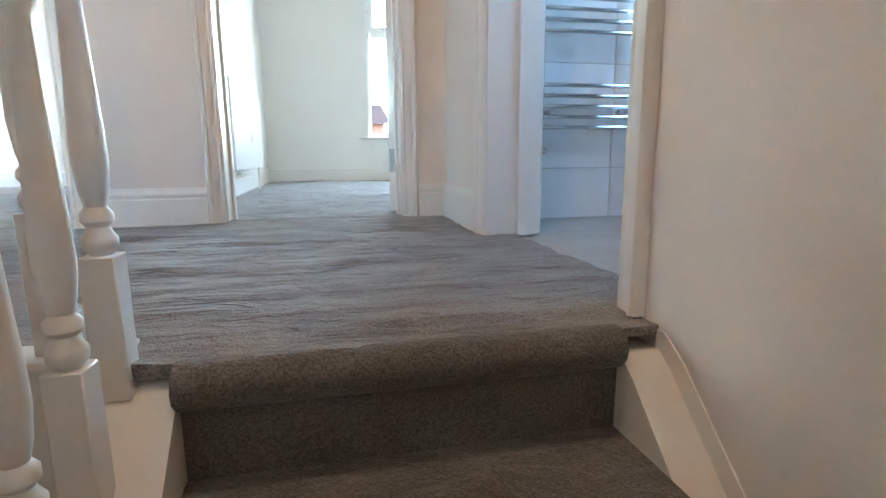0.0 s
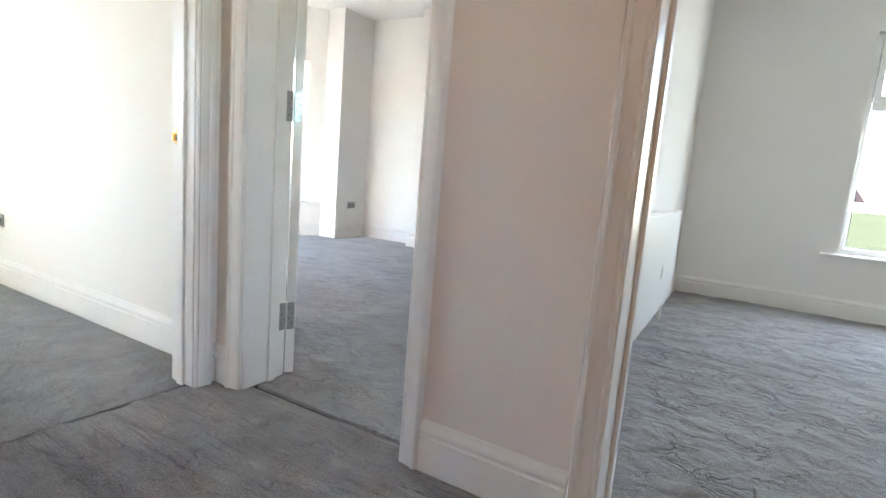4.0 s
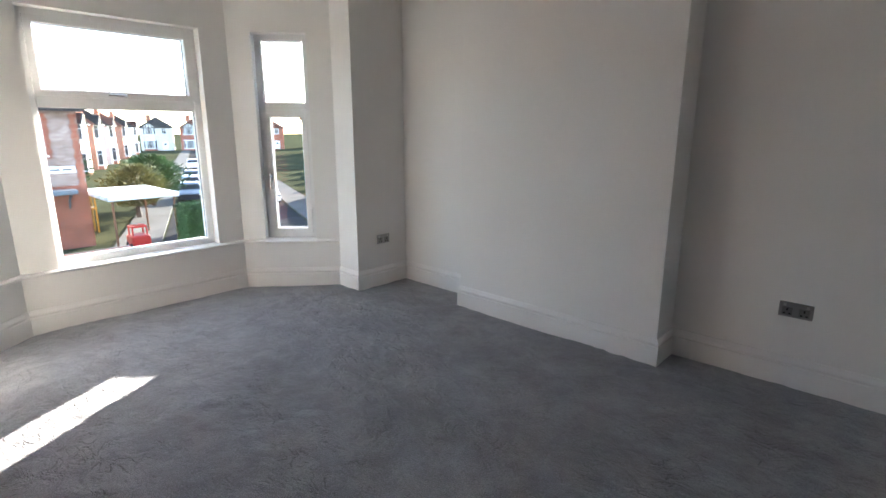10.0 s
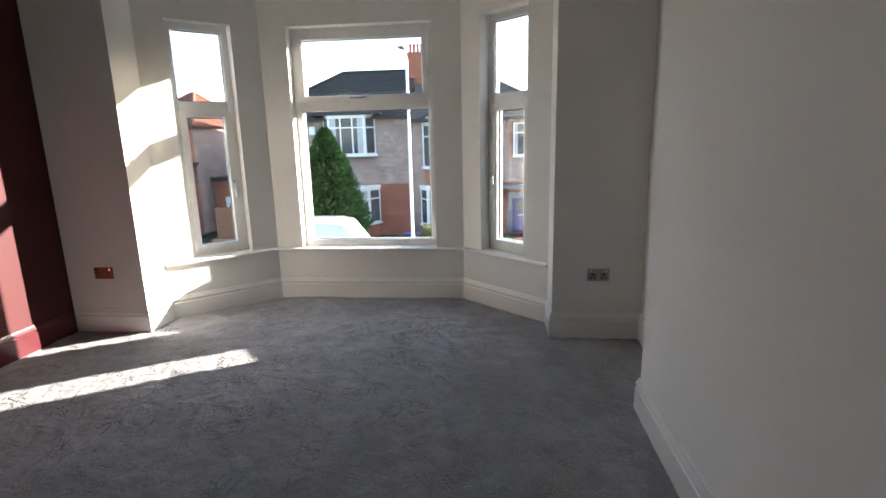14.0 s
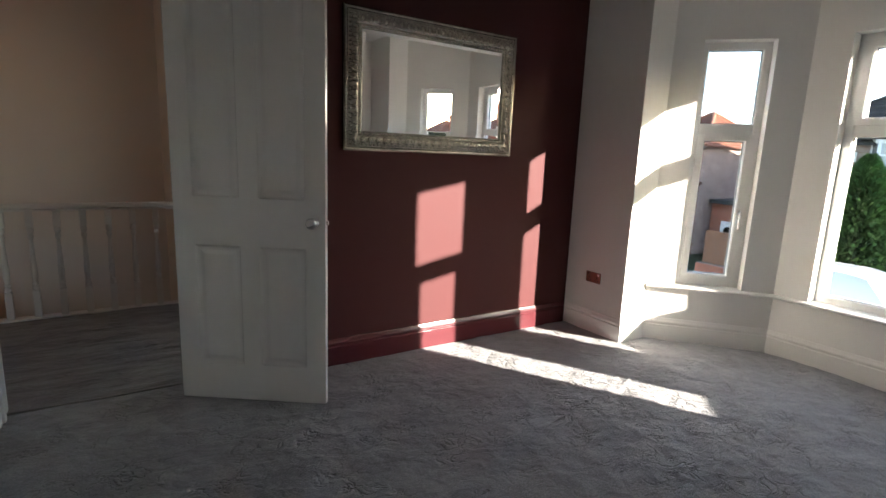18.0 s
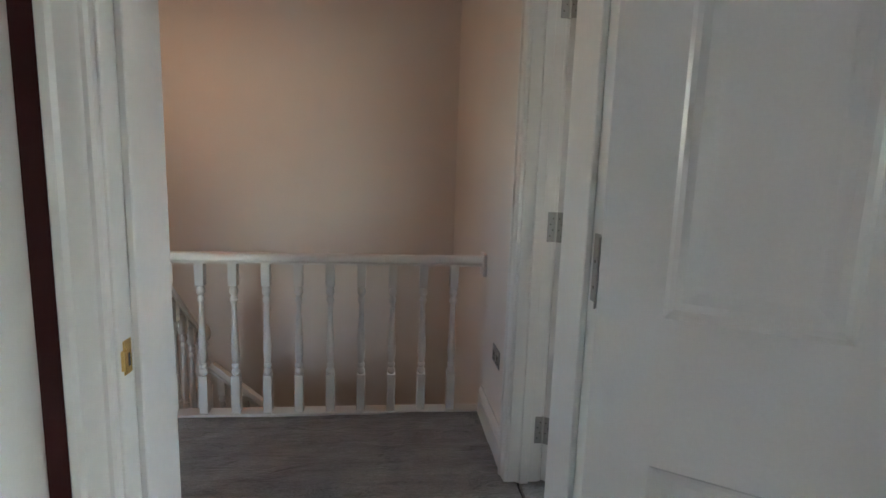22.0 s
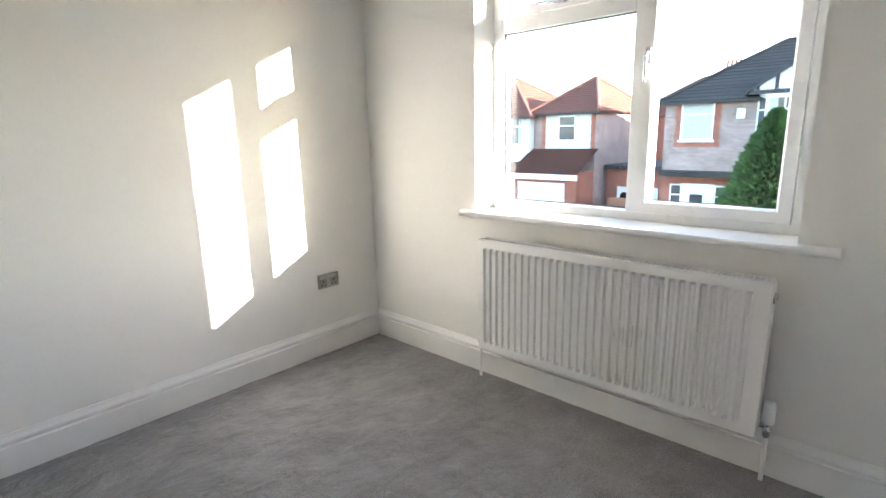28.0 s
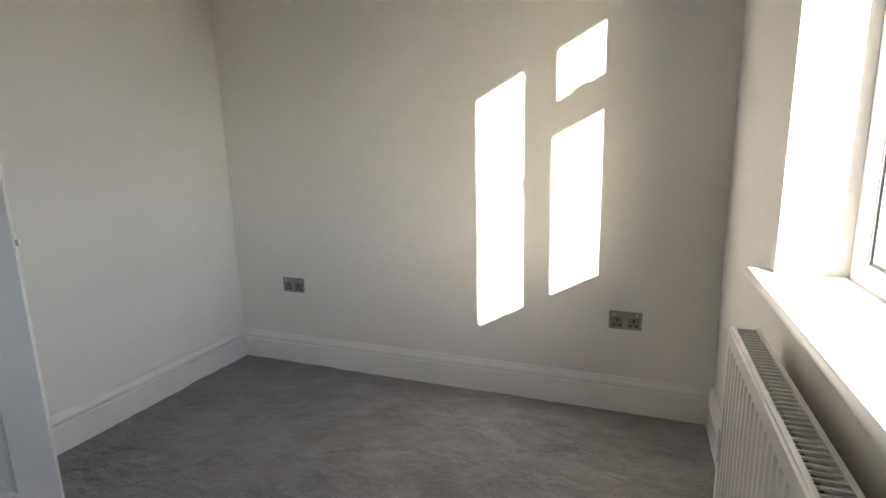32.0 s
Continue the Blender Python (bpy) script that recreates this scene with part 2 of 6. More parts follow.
M_BURGG = material("burgundy_gloss", (0.09, 0.022, 0.027), 0.22, vary=0.04, grain=90, bump=0.03)
M_CEIL = material("white_ceiling_paint", (0.82, 0.815, 0.80), 0.9, vary=0.015, scale=1, grain=120, bump=0.08, spec=0.2)
M_GLOSS = material("white_gloss_paint", (0.80, 0.785, 0.76), 0.32, vary=0.02, scale=2.5, grain=60, bump=0.06, bump_dist=0.001)
M_DOOR = material("white_satin_door", (0.80, 0.79, 0.77), 0.2, vary=0.02, scale=4, grain=180, bump=0.05, bump_dist=0.0008)
M_UPVC = material("white_upvc", (0.83, 0.83, 0.82), 0.28, vary=0.02, scale=3, grain=50, bump=0.02)
M_RAD = material("white_radiator_enamel", (0.80, 0.79, 0.77), 0.3, vary=0.015, scale=3, grain=80, bump=0.02)
M_CARPET = carpet_material("grey_carpet", (0.28, 0.279, 0.289))
M_CARPC = carpet_material("grey_carpet_smooth", (0.225, 0.218, 0.215), folds=0.25)
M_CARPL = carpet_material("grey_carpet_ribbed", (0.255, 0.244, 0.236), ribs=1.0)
M_CHROME = material("chrome", (0.78, 0.78, 0.79), 0.1, 1.0, vary=0.03, grain=30, bump=0)
M_STEEL = material("brushed_steel", (0.55, 0.54, 0.52), 0.32, 1.0, vary=0.06, grain=200, bump=0.05, bump_dist=0.0005)
M_BRASS = material("brass", (0.75, 0.52, 0.2), 0.25, 1.0, vary=0.05, grain=80, bump=0.02)
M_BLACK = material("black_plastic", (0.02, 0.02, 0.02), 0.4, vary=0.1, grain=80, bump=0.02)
M_DARK = material("dark_void", (0.03, 0.028, 0.025), 0.9, vary=0.1)
M_SILVER = material("aged_silver_leaf", (0.31, 0.29, 0.255), 0.24, 1.0, vary=0.25, scale=14, grain=70, bump=0.35, bump_dist=0.003)
M_COPPER = material("copper_shade", (0.75, 0.33, 0.16), 0.3, 0.9, vary=0.08, scale=8, grain=40, bump=0.1)
M_TILEW = material("white_ceramic_tile", (0.78, 0.785, 0.79), 0.12, vary=0.02, scale=2, grain=20, bump=0.01, island=0.02)
M_TILEF = material("white_floor_tile", (0.78, 0.78, 0.77), 0.25, vary=0.04, scale=2, grain=25, bump=0.02, island=0.02)
M_GROUT = material("pale_grout", (0.46, 0.455, 0.44), 0.9, vary=0.08)
M_GLASS = glass_material("window_glass", (0.88, 0.89, 0.89))
M_MIRROR = material("mirror_silver", (0.92, 0.92, 0.92), 0.01, 1.0, vary=0.0, bump=0)
M_RUBBER = material("grey_gasket", (0.12, 0.12, 0.12), 0.6, vary=0.05)
M_COPPER_DULL = material("bronzed_plate", (0.2, 0.13, 0.10), 0.3, 0.9, vary=0.08, scale=20, grain=150, bump=0.05)
M_IVORY = material("ivory_plastic", (0.62, 0.57, 0.47), 0.4, vary=0.03, grain=60, bump=0.01)
M_PLATE = material("satin_nickel_plate", (0.36, 0.35, 0.34), 0.3, 1.0, vary=0.08, grain=200, bump=0.05, bump_dist=0.0005)
M_INSERT = material("grey_steel_insert", (0.20, 0.195, 0.19), 0.4, vary=0.1, grain=80, bump=0.02)
M_SCREW = material("tarnished_screw", (0.14, 0.135, 0.13), 0.35, 0.9, vary=0.1, grain=80, bump=0.02)


# ------------------------------------------------------------------ building helpers
def thing(name, m=None, label="", category="", group="", kind=""):
    ob = new(name)
    ob.empty_display_size = 0.1
    if m is not None:
        ob.matrix_basis = m
    return tagged(ob, label, category, group, kind)


def to_mesh(name, bm, mat, smooth=False):
    me = bpy.data.meshes.new(name)
    bmesh.ops.recalc_face_normals(bm, faces=bm.faces)
    if smooth:
        for f in bm.faces:
            f.smooth = True
    bm.to_mesh(me)
    bm.free()
    if smooth:
        me.set_sharp_from_angle(angle=radians(38))
    me.materials.append(mat)
    return me


def part(name, bm, mat, parent=None, label="", smooth=False):
    ob = new(name, to_mesh(name, bm, mat, smooth))
    ob.parent = parent
    return tagged(ob, label)


def shared(name, me, parent, m):
    """One more object on a mesh that already exists."""
    ob = new(name, me)
    ob.parent = parent
    ob.matrix_basis = m
    return ob


def box(bm, x0, x1, y0, y1, z0, z1, m=None):
    vs = [bm.verts.new((x, y, z)) for x in (x0, x1) for y in (y0, y1) for z in (z0, z1)]
    for a, b, c, d in ((0, 1, 3, 2), (4, 6, 7, 5), (0, 4, 5, 1), (2, 3, 7, 6), (0, 2, 6, 4), (1, 5, 7, 3)):
        bm.faces.new((vs[a], vs[b], vs[c], vs[d]))
    if m is not None:
        for v in vs:
            v.co = m @ v.co
    return vs


def boxes(*rows):
    bm = bmesh.new()
    for r in rows:
        box(bm, *r)
    return bm


def bevelled(bm, width=0.003, segments=2):
    bmesh.ops.recalc_face_normals(bm, faces=bm.faces)
    bmesh.ops.bevel(bm, geom=list(bm.edges), offset=width, segments=segments, affect="EDGES", profile=0.7)
    return bm


def rbox(x0, x1, y0, y1, z0, z1, width=0.003, segments=2):
    return bevelled(boxes((x0, x1, y0, y1, z0, z1)), width, segments)


def lathe(bm, profile, steps=20, m=None, cap=True):
    """Turn (radius, height) rows round z."""
    rings = []
    for r, z in profile:
        ring = []
        for k in range(steps):
            a = 2 * math.pi * k / steps
            co = Vector((r * math.cos(a), r * math.sin(a), z))
            ring.append(bm.verts.new(m @ co if m is not None else co))
        rings.append(ring)
    for a, b in zip(rings, rings[1:]):
        for k in range(steps):
            bm.faces.new((a[k], a[(k + 1) % steps], b[(k + 1) % steps], b[k]))
    if cap:
        bm.faces.new(list(reversed(rings[0])))
        bm.faces.new(rings[-1])
    return bm


def sweep(bm, profile, path, normal=(0, 0, 1), closed=False, mitre=True, caps=True):
    """Carry a closed profile of (side, rise) along a path; side lies to the right of the way when the normal points up."""
    n, path, nn = len(path), [Vector(p) for p in path], Vector(normal)
    rings = []
    for i, p in enumerate(path):
        before = (p - path[i - 1]).normalized() if (i or closed) else None
        after = (path[(i + 1) % n] - p).normalized() if (i < n - 1 or closed) else None
        before, after = before or after, after or before
        t = (before + after).normalized()
        side = t.cross(nn).normalized()
        up = side.cross(t).normalized()
        k = 1.0
        if mitre:
            k = 1 / max(0.2, side.dot(before.cross(nn).normalized()))
        rings.append([bm.verts.new(p + side * a * k + up * b) for a, b in profile])
    pairs = list(zip(rings, rings[1:])) + ([(rings[-1], rings[0])] if closed else [])
    k = len(profile)
    for a, b in pairs:
        for j in range(k):
            bm.faces.new((a[j], a[(j + 1) % k], b[(j + 1) % k], b[j]))
    if caps and not closed:
        bm.faces.new(rings[0])
        bm.faces.new(list(reversed(rings[-1])))
    return bm


def smooth_path(path, steps=5):
    """A curve through the points of a path."""
    p = [Vector(q) for q in path]
    p = [p[0] * 2 - p[1]] + p + [p[-1] * 2 - p[-2]]
    out = []
    for a, b, c, d in zip(p, p[1:], p[2:], p[3:]):
        for k in range(steps):
            t = k / steps
            out.append(0.5 * (2 * b + (c - a) * t + (2 * a - 5 * b + 4 * c - d) * t * t + (3 * b - a - 3 * c + d) * t ** 3))
    return out + [p[-2]]


def tube(bm, path, radius, steps=10):
    """A round bar along a path."""
    circle = [(radius * math.cos(2 * math.pi * k / steps), radius * math.sin(2 * math.pi * k / steps)) for k in range(steps)]
    d = Vector(path[-1]) - Vector(path[0])
    normal = (0, 0, 1) if abs(d.normalized().z) < 0.7 else (1, 0.01, 0)
    return sweep(bm, circle, path, normal, mitre=False)


def wall_piece(bm, length, height, thick, holes=(), m=None, z0=0.0):
    """A wall along x from 0, its room face at y = 0 and its body behind it (y > 0), with openings (x0, x1, z0, z1) cut through."""
    xs = sorted({0.0, length, *(h[0] for h in holes), *(h[1] for h in holes)})
    for a, b in zip(xs, xs[1:]):
        mid, z = (a + b) / 2, z0
        for h in sorted((h for h in holes if h[0] < mid < h[1]), key=lambda h: h[2]):
            if h[2] > z + 1e-6:
                box(bm, a, b, 0, thick, z, h[2], m)
            z = h[3]
        if z < height - 1e-6:
            box(bm, a, b, 0, thick, z, height, m)
    return bm


def along(p, q, z=0.0):
    """The pose whose x runs from p to q on plan; a wall built on it has its body to the left of that way."""
    return pose(p[0], p[1], z, 0, 0, math.degrees(math.atan2(q[1] - p[1], q[0] - p[0])))


def wall(name, p, q, height, thick, mat, holes=(), label="", z0=0.0):
    bm = bmesh.new()
    wall_piece(bm, math.dist(p, q), height, thick, holes, along(p, q), z0)
    return tagged(part(name, bm, mat), label, kind="structure")


SKIRT = [(0, 0), (0.020, 0), (0.020, 0.118), (0.014, 0.122), (0.014, 0.130), (0.019, 0.136), (0.018, 0.145), (0.011, 0.158), (0.007, 0.170), (0, 0.170)]
CASING = [(0, 0), (0, 0.013), (0.005, 0.017), (0.014, 0.014), (0.019, 0.018), (0.046, 0.020), (0.052, 0.027), (0.064, 0.028), (0.070, 0.021), (0.072, 0)]


def skirting(path, mat=None, height=0.17, label="white gloss moulded skirting board along the wall"):
    """A moulded board along the foot of a wall; the room lies to the right of the way."""
    k = height / 0.17
    bm = sweep(bmesh.new(), [(a, b * k) for a, b in SKIRT], [(x, y, 0.0) for x, y in path])
    return tagged(part("baseboard", bm, mat or M_GLOSS), label, kind="structure")


# ------------------------------------------------------------------ the shell of the house
H = 2.95                                  # ceilings
BX0, BX1, BY0, BY1 = -4.755, -0.76, 3.155, 7.30      # bay bedroom
CX0, CX1, CY0, CY1 = -4.755, -2.085, -0.135, 3.005    # small front bedroom
LX0, LX1, LY1 = -1.95, 0.725, 2.94                    # landing
AX0, AX1, AY1 = -0.60, 2.80, 7.12                    # rear bedroom
BAY = [(-4.755, 3.75), (-5.03, 3.75), (-5.635, 4.412), (-5.635, 6.06), (-5.03, 6.708), (-4.755, 6.708)]
EX0 = -0.84                               # the partition leans in a little at the door end
DOOR_H = 2.26
D_B, D_A, D_C, D_W = (-1.78, -0.965), (-0.32, 0.50), (1.975, 2.83), (1.31, 2.25)   # door openings, clear
J = 0.03                                  # lining boards


def hole(d, start, sign=1):
    a, b = sorted(((d[0] - J - start) * sign, (d[1] + J - start) * sign))
    return (a, b, -0.03, DOOR_H + J)


# landing and rear bedroom side
wall("wall_landing_north", (LX0, LY1), (1.0, LY1), H, 0.11, M_LAND, [hole(D_B, LX0), hole(D_A, LX0)], "cream painted landing wall with two doorways")
wall("wall_bay_room_south", (BX1 + 0.09, BY0), (BX0 - 0.3, BY0), H, 0.105, M_BURG, [hole(D_B, BX1 + 0.09, -1)], "deep burgundy painted feature wall")
wall("wall_rear_room_south", (AX1, BY0), (AX0 - 0.09, BY0), H, 0.105, M_WALL, [hole(D_A, AX1, -1)], "white painted wall with a doorway")
wall("wall_landing_west", (LX0, CY0 - 0.2), (LX0, LY1), H, 0.067, M_LAND, [hole(D_C, CY0 - 0.2)], "cream painted stairwell wall", z0=-3.0)
wall("wall_small_room_east", (CX1, CY1), (CX1, CY0), H, 0.067, M_WALLC, [hole(D_C, CY1, -1)], "warm white painted wall with a doorway")
wall("wall_landing_east", (LX1, LY1), (LX1, CY0 - 0.2), H, 0.12, M_LAND, [hole(D_W, LY1, -1)], "cream painted wall beside the stairs", z0=-3.0)
wall("wall_stairwell_south", (LX1, CY0), (LX0 - 0.09, CY0), H, 0.2, M_LAND, (), "cream painted stairwell wall under warm light", z0=-3.0)
# bay bedroom
wall("wall_bay_room_north", (BX0 - 0.3, BY1), (BX1 + 0.09, BY1), H, 0.25, M_WALL, (), "white painted wall with alcoves")
tagged(part("chimney_breast", boxes((-3.785, -2.145, 7.035, BY1 - 0.002, 0, H)), M_WALL), "white painted chimney breast standing out from the wall", kind="structure")
wall("wall_bay_room_east", (BX1, BY1), (EX0, BY0), H, 0.09, M_WALL, (), "white painted partition wall")
wall("wall_front_pier_south", (BX0, BY0 - 0.105), BAY[0], H, 0.3, M_WALL, (), "white painted pier beside the bay window")
wall("wall_front_pier_north", BAY[5], (BX0, BY1), H, 0.3, M_WALL, (), "white painted pier beside the bay window")
WIN_S, WIN_C, WIN_N = (0.205, 0.675, 0.455, 2.28), (0.228, 1.418, 0.455, 2.28), (0.205, 0.675, 0.455, 2.28)
wall("wall_bay_south", BAY[1], BAY[2], H, 0.19, M_WALL, [WIN_S], "white painted splayed side of the bay")
wall("wall_bay_front", BAY[2], BAY[3], H, 0.19, M_WALL, [WIN_C], "white painted front of the bay")
wall("wall_bay_north", BAY[3], BAY[4], H, 0.19, M_WALL, [WIN_N], "white painted splayed side of the bay")


def wedge(name, p, n1, n2, z0, z1):
    """Closes the outer corner between two bay walls."""
    bm = bmesh.new()
    pts = [Vector(p) + Vector(n1) * 0.004, Vector(p) + Vector(n1) * 0.19, Vector(p) + (Vector(n1) + Vector(n2)) * 0.122, Vector(p) + Vector(n2) * 0.19, Vector(p) + Vector(n2) * 0.004]
    lo = [bm.verts.new((q.x, q.y, z0)) for q in pts]
    hi = [bm.verts.new((q.x, q.y, z1)) for q in pts]
    bm.faces.new(lo), bm.faces.new(hi)
    for k in range(5):
        bm.faces.new((lo[k], lo[(k + 1) % 5], hi[(k + 1) % 5], hi[k]))
    return tagged(part(name, bm, M_WALL), "painted corner post of the bay", kind="structure")


def outward(p, q):
    d = (Vector(q) - Vector(p)).normalized()
    return Vector((-d.y, d.x))


for i in (2, 3):
    wedge("bay_corner", BAY[i], outward(BAY[i - 1], BAY[i]), outward(BAY[i], BAY[i + 1]), 0, H)
# small front bedroom
WIN_F = (0.725 - CY0, 2.17 - CY0, 0.905, 2.28)
wall("wall_small_room_front", (CX0, CY0), (CX0, CY1), H, 0.25, M_WALLC, [WIN_F], "warm white painted outside wall")
wall("wall_small_room_south", (CX1, CY0), (CX0 - 0.3, CY0), H, 0.2, M_WALLC, (), "warm white painted side wall")
wall("wall_small_room_north", (CX0 - 0.3, CY1), (CX1 + 0.05, CY1), H, 0.045, M_WALLC, (), "warm white painted partition wall")
# rear bedroom
WIN_R = (0.65 - AX0, 1.80 - AX0, 0.55, 2.40)
wall("wall_rear_room_north", (AX0 - 0.09, AY1), (AX1 + 0.2, AY1), H, 0.3, M_WALL, [(WIN_R[0] + 0.09, WIN_R[1] + 0.09, 0.55, 2.40)], "white painted outside wall")
wall("wall_rear_room_west", (AX0, BY0), (AX0, AY1), H, 0.09, M_WALL, (), "white painted partition wall")
wall("wall_rear_room_east", (AX1, AY1), (AX1, 2.79), H, 0.2, M_WALL, (), "white painted side wall")
# bathroom shell behind its tiles
wall("wall_bathroom_west", (0.93, 0.05), (0.93, 2.80), H, 0.1, M_GROUT, [hole(D_W, 0.05)], "tiled bathroom wall", z0=-0.02)
wall("wall_bathroom_north", (0.83, 2.80), (2.8, 2.80), H, 0.14, M_GROUT, (), "tiled bathroom wall", z0=-0.02)
wall("wall_bathroom_east", (2.60, 2.80), (2.60, 0.05), H, 0.15, M_GROUT, [(0.95, 1.8, 1.35, 2.2)], "tiled bathroom wall")
wall("wall_bathroom_south", (2.60, 0.2), (0.83, 0.2), H, 0.15, M_GROUT, (), "tiled bathroom wall")


# the hall below the stairwell: a wall added to stop light leaking in
wall("wall_hall_north", (LX0, 2.0), (LX1, 2.0), -0.27, 0.1, M_LAND, (), "cream painted hall wall below the landing, added to shut out light", z0=-3.0)


def slab(name, pts, z0, z1, mat, label):
    bm = bmesh.new()
    lo = [bm.verts.new((x, y, z0)) for x, y in pts]
    hi = [bm.verts.new((x, y, z1)) for x, y in pts]
    bm.faces.new(list(reversed(lo))), bm.faces.new(hi)
    k = len(pts)
    for i in range(k):
        bm.faces.new((lo[i], lo[(i + 1) % k], hi[(i + 1) % k], hi[i]))
    return tagged(part(name, bm, mat), label, kind="structure")


def rect(x0, x1, y0, y1):
    return [(x0, y0), (x1, y0), (x1, y1), (x0, y1)]


slab("ceiling_bay_room", [(BX0, BY0), (BX1, BY0), (BX1, BY1), (BX0, BY1), *[(x - 0.1, y) for x, y in reversed(BAY)]], H - 0.004, H + 0.2, M_CEIL, "white painted ceiling")
slab("ceiling_small_room", rect(CX0 - 0.3, CX1 + 0.1, CY0 - 0.2, CY1 + 0.05), H - 0.004, H + 0.2, M_CEIL, "white painted ceiling")
slab("ceiling_landing", rect(LX0, LX1 + 0.1, CY0 - 0.1, LY1 + 0.05), H - 0.002, H + 0.2, M_CEIL, "white painted ceiling over the landing")
slab("ceiling_rear_room", rect(AX0 - 0.1, AX1 + 0.2, BY0 - 0.1, AY1 + 0.3), H - 0.004, H + 0.2, M_CEIL, "white painted ceiling")
slab("ceiling_bathroom", rect(LX1 + 0.12, AX1, 0.05, 2.94), H - 0.006, H + 0.2, M_CEIL, "white painted ceiling")
# hall floor added out of view, closing the stairwell against light from below
slab("floor_hall", rect(LX0 - 0.09, LX1 + 0.12, CY0 - 0.2, 2.1), -2.95, -2.85, M_CARPET, "carpeted hall floor below the stairs, added to shut out light")


# ------------------------------------------------------------------ floors
def lie(x, y, swell, ribs):
    """Height of a loosely laid carpet: broad swells, sharp little creases, and long ribs across the landing."""
    h = swell * (0.5 * noise.noise((x * 1.9, y * 2.6, 1.7)) + 0.35 * noise.noise((x * 6.1, y * 7.0, 5.2)))
    u, v = x + 0.12 * noise.noise((x * 1.5, y * 1.5, 9.0)), y + 0.12 * noise.noise((x * 1.5, y * 1.5, 3.0))
    for a, b, c, d, z in ((2.6, 1.2, 6.8, -2.0, 2.4), (6.5, 2.0, 3.2, -3.0, 8.8)):
        k = noise.noise((u * a + v * b, v * c + u * d, z))
        keep = max(0.0, min(1.0, 0.45 + 1.6 * noise.noise((x * 1.9, y * 1.9, z + 3.0))))
        h += swell * 0.75 * max(0.0, 1 - abs(k) * 3.0) ** 1.4 * keep
    if ribs:
        k = noise.noise((x * 0.55, y * 9.0 + 0.4 * noise.noise((x * 1.6, y * 2.0, 4.0)), 0.6))
        h += ribs * (k + 0.7 * max(0.0, 1 - abs(k) * 6.0))
    return max(h, -0.012)


def carpet(name, pieces, mat, label, cell=0.034, swell=0.0105, ribs=0.0):
    """One carpet sheet over convex plan pieces that share their edges, its surface softly uneven."""
    whole = bmesh.new()
    for outline in pieces:
        bm = bmesh.new()
        bm.faces.new([bm.verts.new((x, y, 0)) for x, y in outline])
        for axis in (0, 1):
            lo, hi = min(p[axis] for p in outline), max(p[axis] for p in outline)
            no = (1, 0, 0) if axis == 0 else (0, 1, 0)
            cuts = {round(k * cell, 4) for k in range(math.ceil(lo / cell), math.floor(hi / cell) + 1)} | {round(p[axis], 4) for q in pieces for p in q}
            for c in sorted(c for c in cuts if lo + 0.003 < c < hi - 0.003):
                co = [0, 0, 0]
                co[axis] = c
                bmesh.ops.bisect_plane(bm, geom=bm.verts[:] + bm.edges[:] + bm.faces[:], plane_co=co, plane_no=no)
        me = bpy.data.meshes.new("piece")
        bm.to_mesh(me)
        bm.free()
        whole.from_mesh(me)
        bpy.data.meshes.remove(me)
    bmesh.ops.remove_doubles(whole, verts=whole.verts[:], dist=0.001)
    for v in whole.verts:
        v.co.z += lie(v.co.x, v.co.y, swell, ribs)
    low = bmesh.ops.extrude_edge_only(whole, edges=[e for e in whole.edges if len(e.link_faces) == 1])
    for v in (g for g in low["geom"] if isinstance(g, bmesh.types.BMVert)):
        v.co.z = -0.02
    return tagged(part(name, whole, mat, smooth=True), label, kind="structure")


G = 0.014
EDGE_Y, TOP_Y, WELL_X = 1.255, 1.19, -0.20            # the landing's edge over the well; the well's east side
Y_SEAM, X_SEAM = LY1 + 0.06, LX0 - 0.04               # where two carpets meet in a doorway
carpet("floor_bay_room", [rect(BX0, BX1, BY0, BY1), BAY, rect(*D_B, Y_SEAM + 0.024, BY0)], M_CARPET, "grey cut-pile carpet with brushed patches in the bay bedroom")
carpet("floor_small_room", [rect(CX0, CX1, CY0, CY1), rect(CX1, X_SEAM - G, *D_C)], M_CARPC, "grey cut-pile carpet in the small bedroom", swell=0.005)
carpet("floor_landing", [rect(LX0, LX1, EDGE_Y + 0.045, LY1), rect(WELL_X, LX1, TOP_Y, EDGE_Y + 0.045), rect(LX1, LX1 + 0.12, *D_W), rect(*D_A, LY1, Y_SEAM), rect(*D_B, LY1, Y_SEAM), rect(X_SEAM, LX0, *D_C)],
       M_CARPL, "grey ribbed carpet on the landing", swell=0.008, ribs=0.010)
carpet("floor_rear_room", [rect(AX0, AX1, BY0, AY1), rect(*D_A, Y_SEAM + 0.024, BY0)], M_CARPET, "grey cut-pile carpet with ripples in the rear bedroom", swell=0.012)
slab("floor_base_front", rect(-5.9, BX1, LY1 + 0.02, BY1 + 0.1), -0.27, -0.02, M_DARK, "boards under the carpet")
slab("floor_base_small", rect(CX0 - 0.2, LX0 - 0.002, CY0 - 0.1, LY1 + 0.018), -0.27, -0.02, M_DARK, "boards under the carpet")
slab("floor_base_landing", rect(LX0, LX1 + 0.1, EDGE_Y + 0.05, LY1 + 0.018), -0.25, -0.02, M_DARK, "boards under the carpet")
slab("floor_base_rear", rect(BX1 + 0.002, AX1 + 0.1, LY1 + 0.02, AY1 + 0.1), -0.27, -0.02, M_DARK, "boards under the carpet")
slab("floor_base_bathroom", rect(LX1 + 0.102, 2.7, -0.1, LY1 + 0.018), -0.27, -0.012, M_GROUT, "bathroom floor bed under the tiles")


